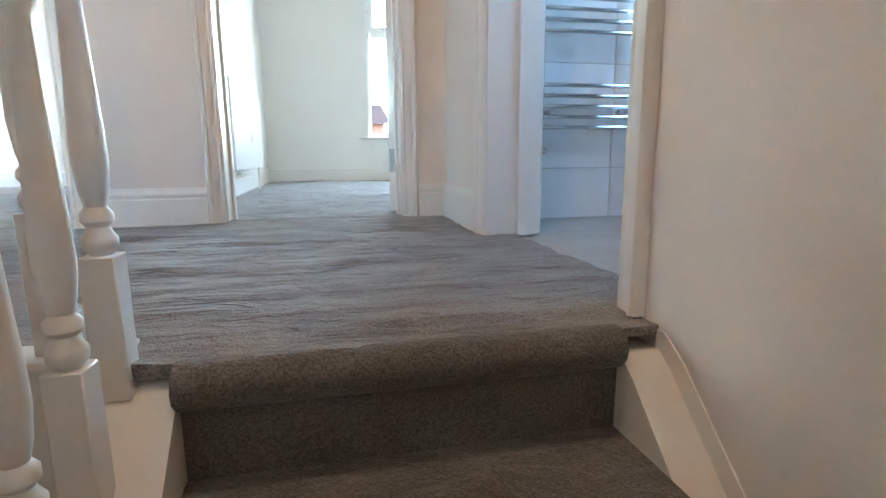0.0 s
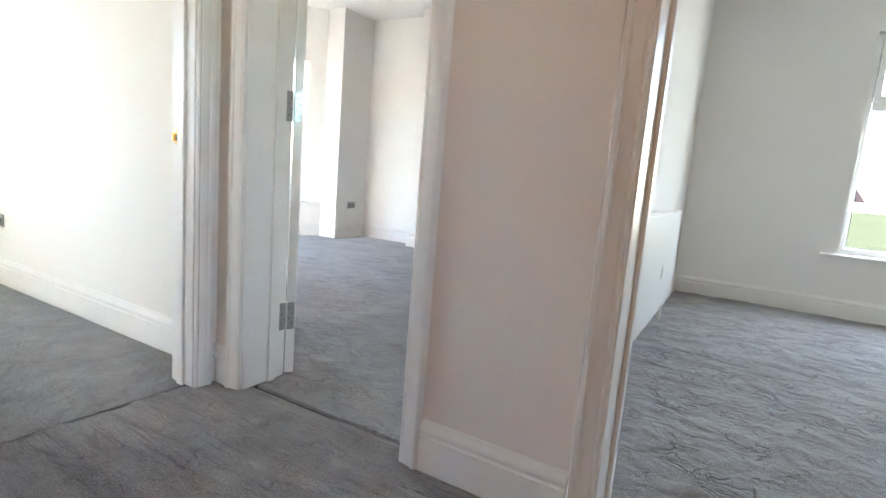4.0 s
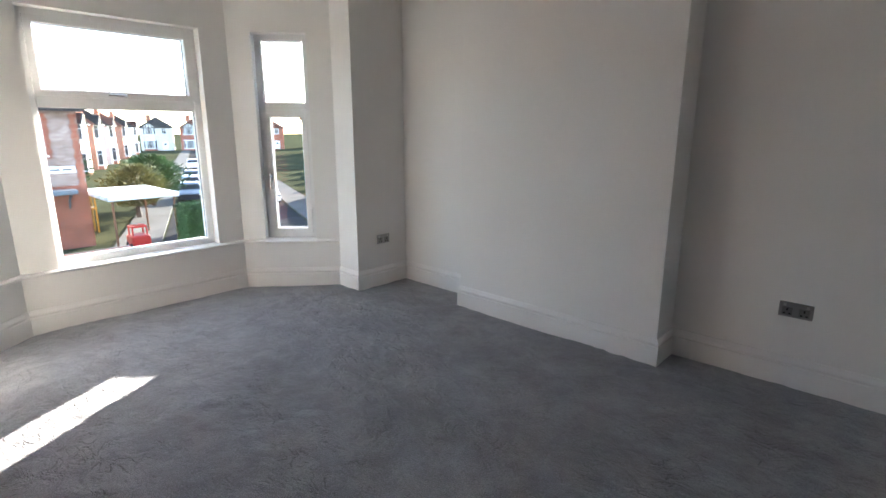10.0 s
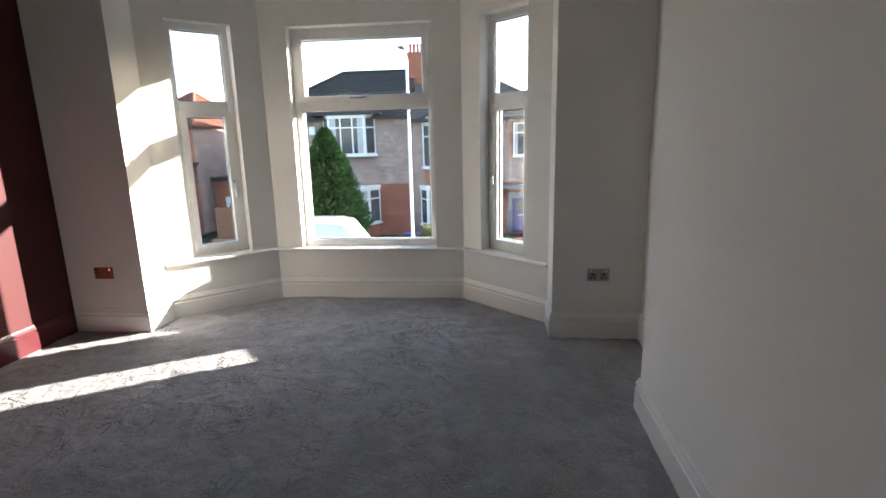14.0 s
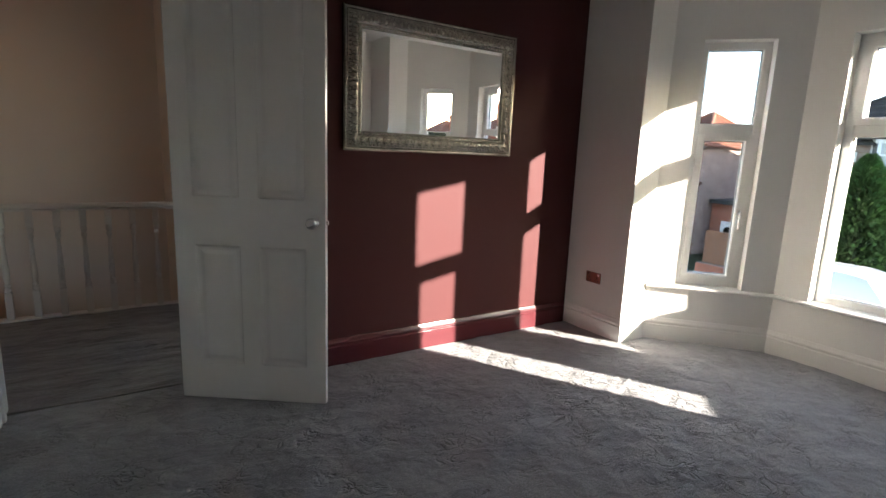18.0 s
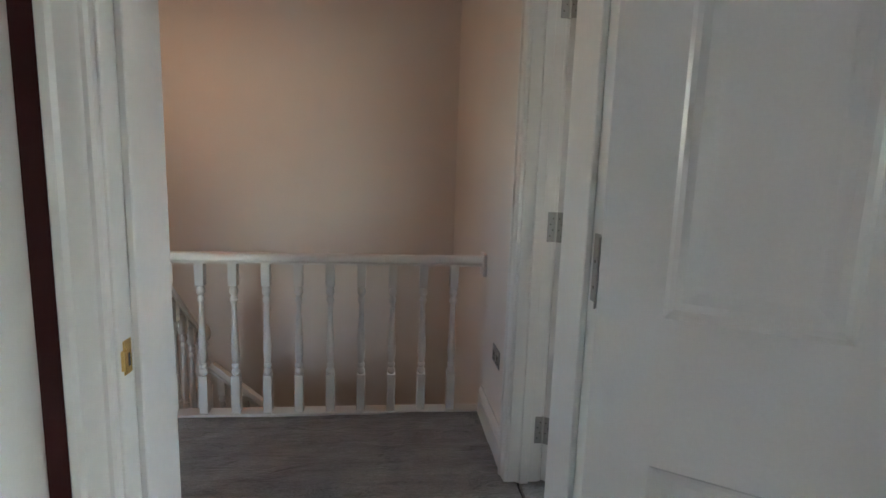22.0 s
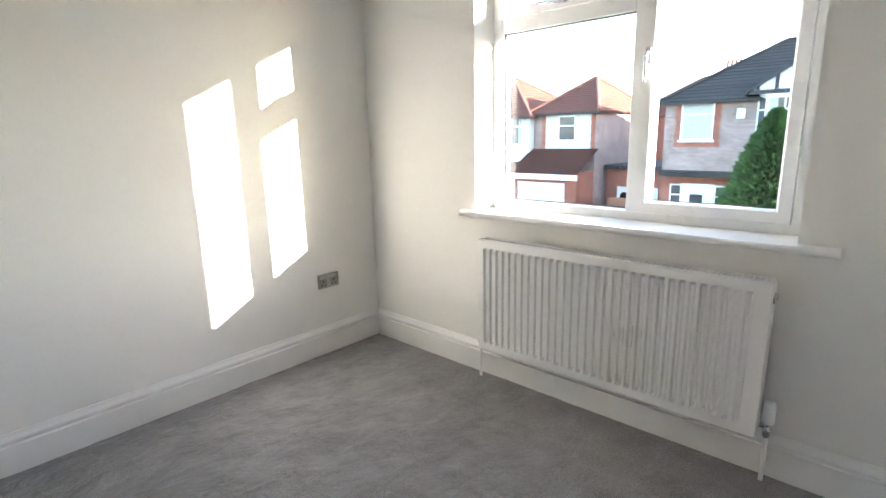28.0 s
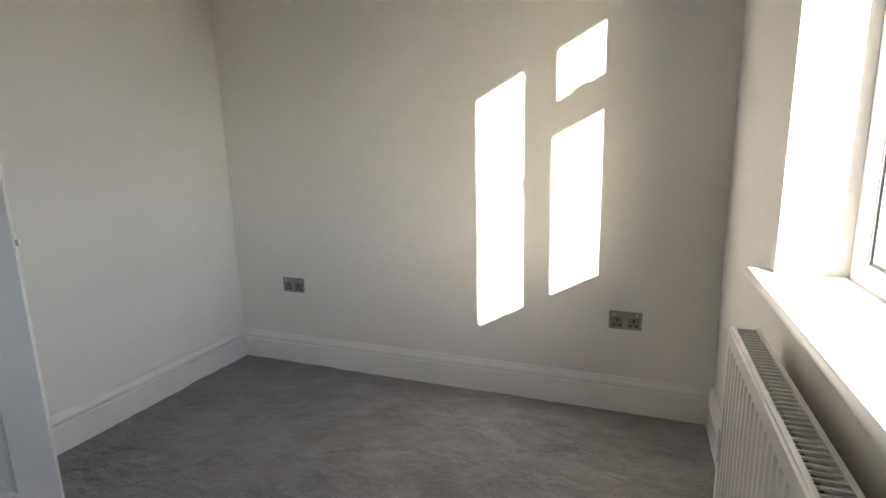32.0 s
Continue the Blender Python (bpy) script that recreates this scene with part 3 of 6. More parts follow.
# ------------------------------------------------------------------ stairs
STAIR = (-0.08, LX1 - 0.08)
RISE = 0.19


def tread(name, pts, z, label):
    """A carpeted step: a top with a rounded nosing towards its front edge (the first two points) and the riser below it."""
    bm = bmesh.new()
    prof = [(0.0, -RISE), (0.002, -0.075), (0.018, -0.066), (0.033, -0.048), (0.036, -0.030), (0.028, -0.010), (0.012, 0.0), (0.0, 0.003)]
    a, b = Vector((*pts[0], 0)), Vector((*pts[1], 0))
    out = (b - a).normalized().cross(Vector((0, 0, 1)))
    n = 14
    grid = []
    for i in range(n + 1):
        p = a.lerp(b, i / n)
        wob = 0.004 * noise.noise((p.x * 5, p.y * 5, z * 3))
        grid.append([bm.verts.new((*(p + out * (d + wob)).xy, z + dz)) for d, dz in prof])
    for u, v in zip(grid, grid[1:]):
        for k in range(len(prof) - 1):
            bm.faces.new((u[k], v[k], v[k + 1], u[k + 1]))
    back = [bm.verts.new((x, y, z)) for x, y in pts[2:]]
    bm.faces.new([g[-1] for g in grid] + back)
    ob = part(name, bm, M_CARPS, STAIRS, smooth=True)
    return ob


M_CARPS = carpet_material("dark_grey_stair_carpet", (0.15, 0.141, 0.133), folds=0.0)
STAIRS = thing("staircase", pose(0, 0, 0), "carpeted winding staircase with white painted strings and turned balusters", "staircase", kind="structure")
sx0, sx1 = STAIR
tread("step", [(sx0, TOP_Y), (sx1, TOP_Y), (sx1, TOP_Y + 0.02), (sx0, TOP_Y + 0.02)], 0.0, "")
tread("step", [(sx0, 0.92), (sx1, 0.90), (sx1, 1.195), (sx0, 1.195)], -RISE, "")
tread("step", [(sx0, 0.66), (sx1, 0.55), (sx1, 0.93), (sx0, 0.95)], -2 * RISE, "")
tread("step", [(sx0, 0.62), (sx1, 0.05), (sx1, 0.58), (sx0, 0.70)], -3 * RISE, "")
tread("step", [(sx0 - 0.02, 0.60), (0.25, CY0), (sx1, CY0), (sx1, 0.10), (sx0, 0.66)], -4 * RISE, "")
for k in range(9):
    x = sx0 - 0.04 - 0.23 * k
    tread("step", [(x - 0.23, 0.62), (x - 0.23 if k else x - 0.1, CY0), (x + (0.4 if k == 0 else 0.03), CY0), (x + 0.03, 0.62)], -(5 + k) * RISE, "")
# wall string: a moulded board that climbs with the stairs, then levels to the skirting
rake = [(1.30, -0.046), (1.18, -0.046), (1.14, -0.075), (CY0, -0.075 - (1.14 - CY0) * 0.95)]
bm = bmesh.new()
for x in (sx1, LX1 - 0.003):
    bm.faces.new([bm.verts.new((x, y, z)) for y, z in rake + [(CY0, -2.8), (1.30, -2.8)]])
bm.faces.ensure_lookup_table()
a, b = [f.verts[:] for f in bm.faces]
for k in range(6):
    bm.faces.new((a[k], a[(k + 1) % 6], b[(k + 1) % 6], b[k]))
part("string", bm, M_GLOSS, STAIRS)
cap = [(0, 0), (0.087, 0), (0.095, 0.004), (0.101, 0.012), (0.109, 0.016), (0.110, 0.028), (0.101, 0.035), (0.03, 0.038), (0, 0.038)]
part("string_cap", sweep(bmesh.new(), cap, [(LX1 - 0.003, y, z) for y, z in reversed(rake)]), M_GLOSS, STAIRS, smooth=True)
part("string_bead", sweep(bmesh.new(), [(0.075, -0.030), (0.091, -0.028), (0.093, -0.016), (0.087, -0.006), (0.075, -0.002)], [(LX1 - 0.003, y, z) for y, z in reversed(rake)]), M_GLOSS, STAIRS, smooth=True)
# open string under the raking balusters and the face of the landing's edge
RX, SLOPE = -0.16, 0.92                               # line and pitch of the raking balustrade
bm = bmesh.new()
for x in (WELL_X - 0.005, sx0 + 0.002):
    bm.faces.new([bm.verts.new((x, y, z)) for y, z in ((1.215, -0.015), (0.60, -0.015 - 0.615 * SLOPE), (0.60, -1.3), (1.215, -1.3))])
bm.faces.ensure_lookup_table()
a, b = [f.verts[:] for f in bm.faces]
for k in range(4):
    bm.faces.new((a[k], a[(k + 1) % 4], b[(k + 1) % 4], b[k]))
part("open_string", bm, M_GLOSS, STAIRS)
part("landing_fascia", boxes((LX0 + 0.001, WELL_X, EDGE_Y - 0.03, EDGE_Y + 0.045, -0.32, -0.004)), M_GLOSS, STAIRS)
part("nosing_strip", bevelled(boxes((LX0 + 0.001, WELL_X + 0.04, EDGE_Y - 0.045, EDGE_Y + 0.045, -0.004, 0.012)), 0.006), M_GLOSS, STAIRS)
part("lower_string", sweep(bmesh.new(), [(-0.02, -0.28), (0.02, -0.28), (0.02, 0.02), (-0.02, 0.02)], [(WELL_X + 0.03, 0.62, -0.72), (LX0 + 0.002, 0.62, -2.25)]), M_GLOSS, STAIRS)


def baluster_mesh(height, block=0.046):
    """A square top and foot with a turned vase, rings and taper between."""
    h = height
    bm = bmesh.new()
    s = block / 2
    box(bm, -s, s, -s, s, 0, h * 0.255)
    box(bm, -s, s, -s, s, h * 0.85, h)
    bevelled(bm, 0.002, 1)
    prof = [(0.62, 0.255), (0.98, 0.268), (1.0, 0.283), (0.70, 0.297), (0.62, 0.303), (0.90, 0.312), (0.90, 0.325), (0.60, 0.336), (0.80, 0.36), (0.97, 0.41), (0.93, 0.46), (0.78, 0.54), (0.62, 0.65), (0.55, 0.735),
            (0.58, 0.74), (0.85, 0.75), (0.88, 0.765), (0.62, 0.78), (0.60, 0.79), (0.95, 0.802), (1.0, 0.82), (0.85, 0.835), (0.62, 0.85)]
    lathe(bm, [(r * s, z * h) for r, z in prof], 18)
    return to_mesh("baluster", bm, M_GLOSS, True)


BAL_Y = EDGE_Y + 0.005
RAIL = [(-0.026, 0), (-0.026, 0.012), (-0.033, 0.020), (-0.033, 0.040), (-0.024, 0.054), (0, 0.060), (0.024, 0.054), (0.033, 0.040), (0.033, 0.020), (0.026, 0.012), (0.026, 0)]
RAIL_Z = 0.845
me_bal = baluster_mesh(RAIL_Z + 0.005 - 0.012)
BALUSTRADE = thing("balustrade", pose(0, 0, 0), "white gloss balustrade of turned balusters round the stairwell", "balustrade")
for k in range(10):
    shared("baluster", me_bal, BALUSTRADE, pose(-1.775 + 0.1685 * k, BAL_Y, 0.012))
# the rail runs level from the wall, turns the corner and falls with the stairs
FALL_Z = 0.217                                        # the raking rail's height at its foot, y = 0.60
pts = [(-0.38, BAL_Y, RAIL_Z), (-0.27, BAL_Y - 0.003, RAIL_Z - 0.001), (-0.195, BAL_Y - 0.035, RAIL_Z - 0.014), (RX, BAL_Y - 0.10, RAIL_Z - 0.062), (RX, BAL_Y - 0.18, FALL_Z + (BAL_Y - 0.78) * SLOPE), (RX, 0.60, FALL_Z)]
part("handrail", sweep(bmesh.new(), RAIL, [(LX0 + 0.004, BAL_Y, RAIL_Z), (-1.2, BAL_Y, RAIL_Z)] + smooth_path(pts, 7), mitre=False), M_GLOSS, BALUSTRADE, smooth=True)
part("wall_block", bevelled(boxes((LX0 + 0.0005, LX0 + 0.022, BAL_Y - 0.05, BAL_Y + 0.05, RAIL_Z - 0.05, RAIL_Z + 0.075)), 0.006), M_GLOSS, BALUSTRADE)
for y in (1.20, 1.075, 0.95, 0.825, 0.70):
    zb, zt = -0.03 + (y - 1.215) * SLOPE, RAIL_Z - 0.07 + (y - 1.185) * SLOPE
    shared("baluster", me_bal, BALUSTRADE, pose(RX, y, zb) @ Matrix.Diagonal((1, 1, (zt - zb) / (RAIL_Z + 0.005 - 0.012), 1)))
# newel post where the upper and the lower stairs meet
NEWEL = thing("newel_post", pose(RX - 0.01, 0.545, 0), "white gloss turned newel post with a ball cap", "newel post")
bm = boxes((-0.045, 0.045, -0.045, 0.045, -1.3, -0.14))
bevelled(bm, 0.004)
lathe(bm, [(0.045, -0.14), (0.046, -0.12), (0.03, -0.10), (0.028, -0.08), (0.044, -0.06), (0.048, -0.03), (0.042, 0.02), (0.03, 0.10), (0.028, 0.13), (0.042, 0.145), (0.042, 0.16), (0.028, 0.175)], 24)
part("post", bm, M_GLOSS, NEWEL, smooth=True)
part("ball_cap", lathe(bmesh.new(), [(0.028, 0.175), (0.05, 0.19), (0.058, 0.22), (0.056, 0.25), (0.042, 0.28), (0.02, 0.296), (0.004, 0.30)], 24), M_GLOSS, NEWEL, smooth=True)
LOWER = thing("lower_balustrade", pose(0, 0, 0), "white gloss balustrade falling with the lower stairs", "balustrade")
p0, p1 = Vector((WELL_X - 0.035, 0.645, 0.02)), Vector((LX0 + 0.01, 0.645, -1.42))
part("handrail", sweep(bmesh.new(), RAIL, [p0, p0.lerp(p1, 0.5), p1], mitre=False), M_GLOSS, LOWER, smooth=True)
for k in range(11):
    q = p0.lerp(p1, (k + 0.6) / 11.6)
    shared("baluster", me_bal, LOWER, pose(q.x, 0.645, q.z - 0.78) @ Matrix.Diagonal((1, 1, 0.79 / (RAIL_Z + 0.005 - 0.012), 1)))

# skirting boards, room by room
skirting([(LX0, EDGE_Y + 0.06), (LX0, D_C[0] - 0.08)])
skirting([(LX0, D_C[1] + 0.08), (LX0, LY1), (D_B[0] - 0.08, LY1)])
skirting([(D_B[1] + 0.08, LY1), (D_A[0] - 0.08, LY1)])
skirting([(D_A[1] + 0.08, LY1), (LX1, LY1), (LX1, D_W[1] + 0.08)])
skirting([(D_B[0] - 0.08, BY0), (BX0, BY0)], M_BURGG, 0.18, "burgundy gloss moulded skirting board")
skirting([(BX0, BY0), *BAY, (BX0, BY1), (-3.785, BY1), (-3.785, 7.035), (-2.145, 7.035), (-2.145, BY1), (BX1, BY1), (EX0, BY0), (EX0 - 0.02, BY0)], None, 0.18)
skirting([(CX1, D_C[0] - 0.08), (CX1, CY0), (CX0, CY0), (CX0, CY1), (CX1, CY1), (CX1, D_C[1] + 0.08)], None, 0.175)
skirting([(D_A[0] - 0.08, BY0), (AX0, BY0), (AX0, AY1), (AX1, AY1), (AX1, BY0), (D_A[1] + 0.08, BY0)], None, 0.17)


# ------------------------------------------------------------------ doors
def hinge(parent, z, pin, jamb_dir, leaf_dir, normal_j, normal_l):
    """A steel butt hinge: knuckle, and a leaf let into the lining and one into the door's edge, with screws."""
    px, py = pin
    kn = lathe(bmesh.new(), [(0.0065, z - 0.062), (0.0065, z + 0.062)], 12, Matrix.Translation((px, py, 0)))
    h = part("hinge", kn, M_STEEL, parent, "steel butt hinge", smooth=True)
    for d, n in ((jamb_dir, normal_j), (leaf_dir, normal_l)):
        u, v = Vector((d[0], d[1], 0)), Vector((n[0], n[1], 0))
        m = Matrix(((u.x, v.x, 0, px), (u.y, v.y, 0, py), (0, 0, 1, z), (0, 0, 0, 1)))
        part("hinge_leaf", bevelled(boxes((0.003, 0.036, -0.001, 0.0024, -0.062, 0.062)), 0.0008, 1), M_PLATE, h).data.transform(m)
        bm = bmesh.new()
        for k in range(4):
            lathe(bm, [(0.0032, 0.002), (0.0032, 0.0032)], 8, m @ pose(0.014 if k % 2 else 0.025, 0, -0.036 + 0.024 * k, -90))
        part("screw", bm, M_SCREW, h)
    return h


def door_frame(name, m, w, depth, hinge_left, label, mat_trim=None, strike=True):
    """The lining, stops and casings of a doorway, x across the opening, y through the wall."""
    mat = mat_trim or M_GLOSS
    root = thing(name, m, label, "door frame", kind="structure")
    h = DOOR_H
    for x0, x1 in ((-J, 0), (w, w + J)):
        part("jamb", bevelled(boxes((x0, x1, -0.001, depth + 0.001, 0, h)), 0.002, 1), mat, root)
    part("head", bevelled(boxes((-J, w + J, -0.001, depth + 0.001, h, h + J)), 0.002, 1), mat, root)
    s0, s1 = depth - 0.085, depth - 0.045
    for x0, x1 in ((0, 0.013), (w - 0.013, w)):
        part("stop", bevelled(boxes((x0, x1, s0, s1, 0, h - 0.013)), 0.002, 1), mat, root)
    part("stop", bevelled(boxes((0, w, s0, s1, h - 0.013, h)), 0.002, 1), mat, root)
    e = 0.006
    part("casing", sweep(bmesh.new(), CASING, [(w + e, -0.001, 0), (w + e, -0.001, h + e), (-e, -0.001, h + e), (-e, -0.001, 0)], (0, -1, 0)), mat, root, smooth=True)
    part("casing", sweep(bmesh.new(), CASING, [(-e, depth + 0.001, 0), (-e, depth + 0.001, h + e), (w + e, depth + 0.001, h + e), (w + e, depth + 0.001, 0)], (0, 1, 0)), mat, root, smooth=True)
    if strike:
        x, s = (w, -1) if hinge_left else (0, 1)
        bm = bevelled(boxes((min(x, x + s * 0.002), max(x, x + s * 0.002), depth - 0.037, depth - 0.012, 0.995, 1.055)), 0.0006, 1)
        p = part("strike_plate", bm, M_BRASS, root, "brass strike plate")
        part("strike_hole", boxes((min(x, x + s * 0.003), max(x, x + s * 0.003), depth - 0.030, depth - 0.019, 1.008, 1.030)), M_BLACK, p)
        part("strike_lip", bevelled(boxes((min(x, x + s * 0.008), max(x, x + s * 0.008), depth - 0.013, depth - 0.004, 1.005, 1.040)), 0.001, 1), M_BRASS, p)
    return root


def panel_face(bm, w, h, y, out, panels):
    """One face of a moulded door: flat stiles and rails, and panels that step down and rise again to a raised field."""
    xs = sorted({0, w, *(p[0] for p in panels), *(p[1] for p in panels)})
    zs = sorted({0, h, *(p[2] for p in panels), *(p[3] for p in panels)})
    for x0, x1 in zip(xs, xs[1:]):
        for z0, z1 in zip(zs, zs[1:]):
            if not any(p[0] <= x0 and x1 <= p[1] and p[2] <= z0 and z1 <= p[3] for p in panels):
                bm.faces.new([bm.verts.new((x, y, z)) for x, z in ((x0, z0), (x1, z0), (x1, z1), (x0, z1))])
    for x0, x1, z0, z1 in panels:
        rings = []
        for inset, drop in ((0, 0), (0.006, 0.006), (0.014, 0.0095), (0.026, 0.0095), (0.046, 0.003), (0.05, 0.0025)):
            rings.append([bm.verts.new((x, y - out * drop, z)) for x, z in ((x0 + inset, z0 + inset), (x1 - inset, z0 + inset), (x1 - inset, z1 - inset), (x0 + inset, z1 - inset))])
        for a, b in zip(rings, rings[1:]):
            for k in range(4):
                bm.faces.new((a[k], a[(k + 1) % 4], b[(k + 1) % 4], b[k]))
        bm.faces.new(rings[-1])


def knob(parent, x, y, z, out):
    """A turned chrome knob on a round rose, standing out along +y or -y."""
    m = Matrix.Translation((x, y, z)) @ pose(0, 0, 0, -90 * out)
    k = part("door_knob", lathe(bmesh.new(), [(0.027, 0), (0.027, 0.004), (0.022, 0.009), (0.012, 0.011), (0.0105, 0.020), (0.0105, 0.030), (0.016, 0.034), (0.024, 0.040), (0.029, 0.048), (0.0295, 0.056), (0.026, 0.064), (0.018, 0.069), (0.004, 0.071)], 28, m), M_CHROME, parent, "chrome mushroom door knob", smooth=True)
    return k


def door(name, pin, closed, swing, w, label, hinge_z=(0.28, 1.19, 2.03)):
    """A four-panel door leaf hung at pin; closed: the plan angle of the shut leaf; swing: degrees by which it stands open (+ is to the left)."""
    root = thing(name, pose(pin[0], pin[1], 0, 0, 0, closed + swing), label, "door", kind="structure")
    sgn = 1 if swing > 0 else -1
    t, h, gap = 0.040, DOOR_H - 0.012, 0.012
    y0, y1 = (-t, 0) if sgn > 0 else (0, t)
    st, mid = 0.105, 0.10
    a, b = st, (w - mid) / 2
    panels = [(a, b, 0.205, 0.865), (w - b, w - a, 0.205, 0.865), (a, b, 1.12, h - 0.12), (w - b, w - a, 1.12, h - 0.12)]
    bm = bmesh.new()
    panel_face(bm, w, h, y1, 1, panels)
    panel_face(bm, w, h, y0, -1, panels)
    for x0, x1, z0, z1 in ((0, w, 0, 0), (0, w, h, h)):
        bm.faces.new([bm.verts.new(c) for c in ((0, y0, z0), (w, y0, z0), (w, y1, z0), (0, y1, z0))])
    for x in (0, w):
        bm.faces.new([bm.verts.new(c) for c in ((x, y0, 0), (x, y1, 0), (x, y1, h), (x, y0, h))])
    bmesh.ops.remove_doubles(bm, verts=bm.verts, dist=0.0004)
    for v in bm.verts:
        v.co.x += 0.004
        v.co.z += gap
    leaf = part("door_leaf", bm, M_DOOR, root, "white satin moulded four-panel door leaf")
    knob(root, w - 0.055, y1, 1.02, 1)
    knob(root, w - 0.055, y0, 1.02, -1)
    lp = part("latch_plate", bevelled(boxes((w + 0.0035, w + 0.006, -0.011 + (y0 + y1) / 2, 0.011 + (y0 + y1) / 2, 0.99, 1.05)), 0.0005, 1), M_STEEL, root, "steel latch plate on the door's edge")
    part("latch_bolt", bevelled(boxes((w + 0.005, w + 0.016, -0.007 + (y0 + y1) / 2, 0.007 + (y0 + y1) / 2, 1.01, 1.03)), 0.002, 1), M_STEEL, lp)
    back = radians(-swing)
    for z in hinge_z:
        # the lining's face runs through the wall, square to the shut leaf
        jd = Vector((math.cos(back - sgn * math.pi / 2), math.sin(back - sgn * math.pi / 2)))
        jn = Vector((math.cos(back), math.sin(back)))
        hinge(root, z, (0, 0.002 * sgn), jd, (0, -sgn), jn, (-1, 0))
    return root


wB, wA, wC, wW = D_B[1] - D_B[0], D_A[1] - D_A[0], D_C[1] - D_C[0], D_W[1] - D_W[0]
door_frame("door_frame_1", pose(D_B[0], LY1, 0), wB, BY0 - LY1, True, "white gloss moulded door frame between landing and bay bedroom")
door_frame("door_frame_2", pose(D_A[0], LY1, 0), wA, BY0 - LY1, False, "white gloss moulded door frame to the rear bedroom")
door_frame("door_frame_3", pose(LX0, D_C[0], 0, 0, 0, 90), wC, LX0 - CX1, True, "white gloss moulded door frame to the small front bedroom")
door_frame("door_frame_4", pose(LX1, D_W[1], 0, 0, 0, -90), wW, 0.93 - LX1, False, "white gloss moulded door frame to the bathroom")
door("door_1", (D_B[0] + 0.004, BY0 + 0.012), 0, 145, wB - 0.012, "white panelled door standing wide open into the bay bedroom")
door("door_3", (CX1 - 0.012, D_C[0] + 0.004), 90, 140, 0.84, "white panelled door standing wide open into the small bedroom", (0.25, 1.145, 2.025))
door("door_2", (D_A[1] - 0.004, BY0 + 0.012), 180, -128, wA - 0.012, "white panelled door standing open into the rear bedroom")
door("door_4", (0.93 + 0.012, D_W[0] + 0.004), 90, -96, wW - 0.012, "white panelled door standing open into the bathroom")
for d in (D_B, D_A):
    slab("threshold", rect(d[0], d[1], LY1 + 0.055, LY1 + 0.088), -0.019, -0.014, M_DARK, "dark joint between two carpets")


# ------------------------------------------------------------------ windows
def ring_bars(bm, x0, x1, z0, z1, y0, y1, b):
    """Four mitred bars round a rectangle."""
    prof = [(0, y0), (b - 0.008, y0), (b, y0 + 0.008), (b, y1), (0, y1)]
    corners = [(x0, z0), (x1, z0), (x1, z1), (x0, z1)]
    rings = []
    for k, (x, z) in enumerate(corners):
        dx, dz = (1 if k in (0, 3) else -1), (1 if k in (0, 1) else -1)
        rings.append([bm.verts.new((x + dx * d, y, z + dz * d)) for d, y in prof])
    n = len(prof)
    for k in range(4):
        a, c = rings[k], rings[(k + 1) % 4]
        for j in range(n):
            bm.faces.new((a[j], a[(j + 1) % n], c[(j + 1) % n], c[j]))


def window(name, m, w, z0, z1, lights, label, set_back=0.10, transoms=(), mullions=(), vent=None, fb=0.055):
    """A white plastic window, x to the right as seen from the room, y outwards. lights: (x0, x1, z0, z1, kind, handle) between the bars;
    kind 'sash' opens and has a frame of its own, 'fixed' is glazed into the main frame."""
    root = thing(name, m, label, "window", kind="structure")
    y0, y1 = set_back, set_back + 0.07
    bm = bmesh.new()
    ring_bars(bm, 0, w, z0, z1, y0, y1, fb)
    fr = part("window_frame", bm, M_UPVC, root)
    for (x0, x1, a, b) in transoms + mullions:
        part("bar", bevelled(boxes((x0, x1, y0 + 0.002, y1 - 0.002, a, b)), 0.006), M_UPVC, root)
    for (x0, x1, a, b, kind, grip) in lights:
        e = 0.0
        if kind == "sash":
            sb = bmesh.new()
            ring_bars(sb, x0 - 0.008, x1 + 0.008, a - 0.008, b + 0.008, y0 - 0.018, y1 - 0.012, 0.05)
            sash = part("sash", sb, M_UPVC, root)
            e = 0.042
        holder = sash if kind == "sash" else root
        gk = bmesh.new()
        ring_bars(gk, x0 + e - 0.001, x1 - e + 0.001, a + e - 0.001, b - e + 0.001, y0 + 0.016, y0 + 0.022, 0.006)
        part("gasket", gk, M_RUBBER, holder)
        pane = part("pane", boxes((x0 + e, x1 - e, y0 + 0.022, y0 + 0.026, a + e, b - e)), M_GLASS, holder)
        pane.visible_shadow = False
        if grip:
            gx, gz, horizontal = grip
            hb = bevelled(boxes((-0.012, 0.012, -0.012, 0, -0.035, 0.035)), 0.004)
            hm = pose(gx, y0 - 0.018, gz, 0, 90 if horizontal else 0, 0)
            hb.transform(hm)
            hd = part("handle", hb, M_CHROME, holder, "chrome window handle", smooth=True)
            gb = tube(bmesh.new(), [(0, -0.010, 0.012), (0, -0.030, 0.010), (0, -0.038, -0.005), (0, -0.036, -0.06), (0, -0.040, -0.105)], 0.0075)
            gb.transform(hm)
            part("grip", gb, M_CHROME, hd, smooth=True)
    if vent:
        part("trickle_vent", bevelled(boxes((vent[0], vent[1], y0 - 0.010, y0, z1 - 0.046, z1 - 0.022)), 0.003), M_UPVC, root)
    return root


def bay_window(name, p, q, hole_, lights, label, **k):
    m = along(p, q) @ Matrix.Translation((hole_[0], 0, 0))
    return window(name, m, hole_[1] - hole_[0], hole_[2], hole_[3], lights, label, **k)


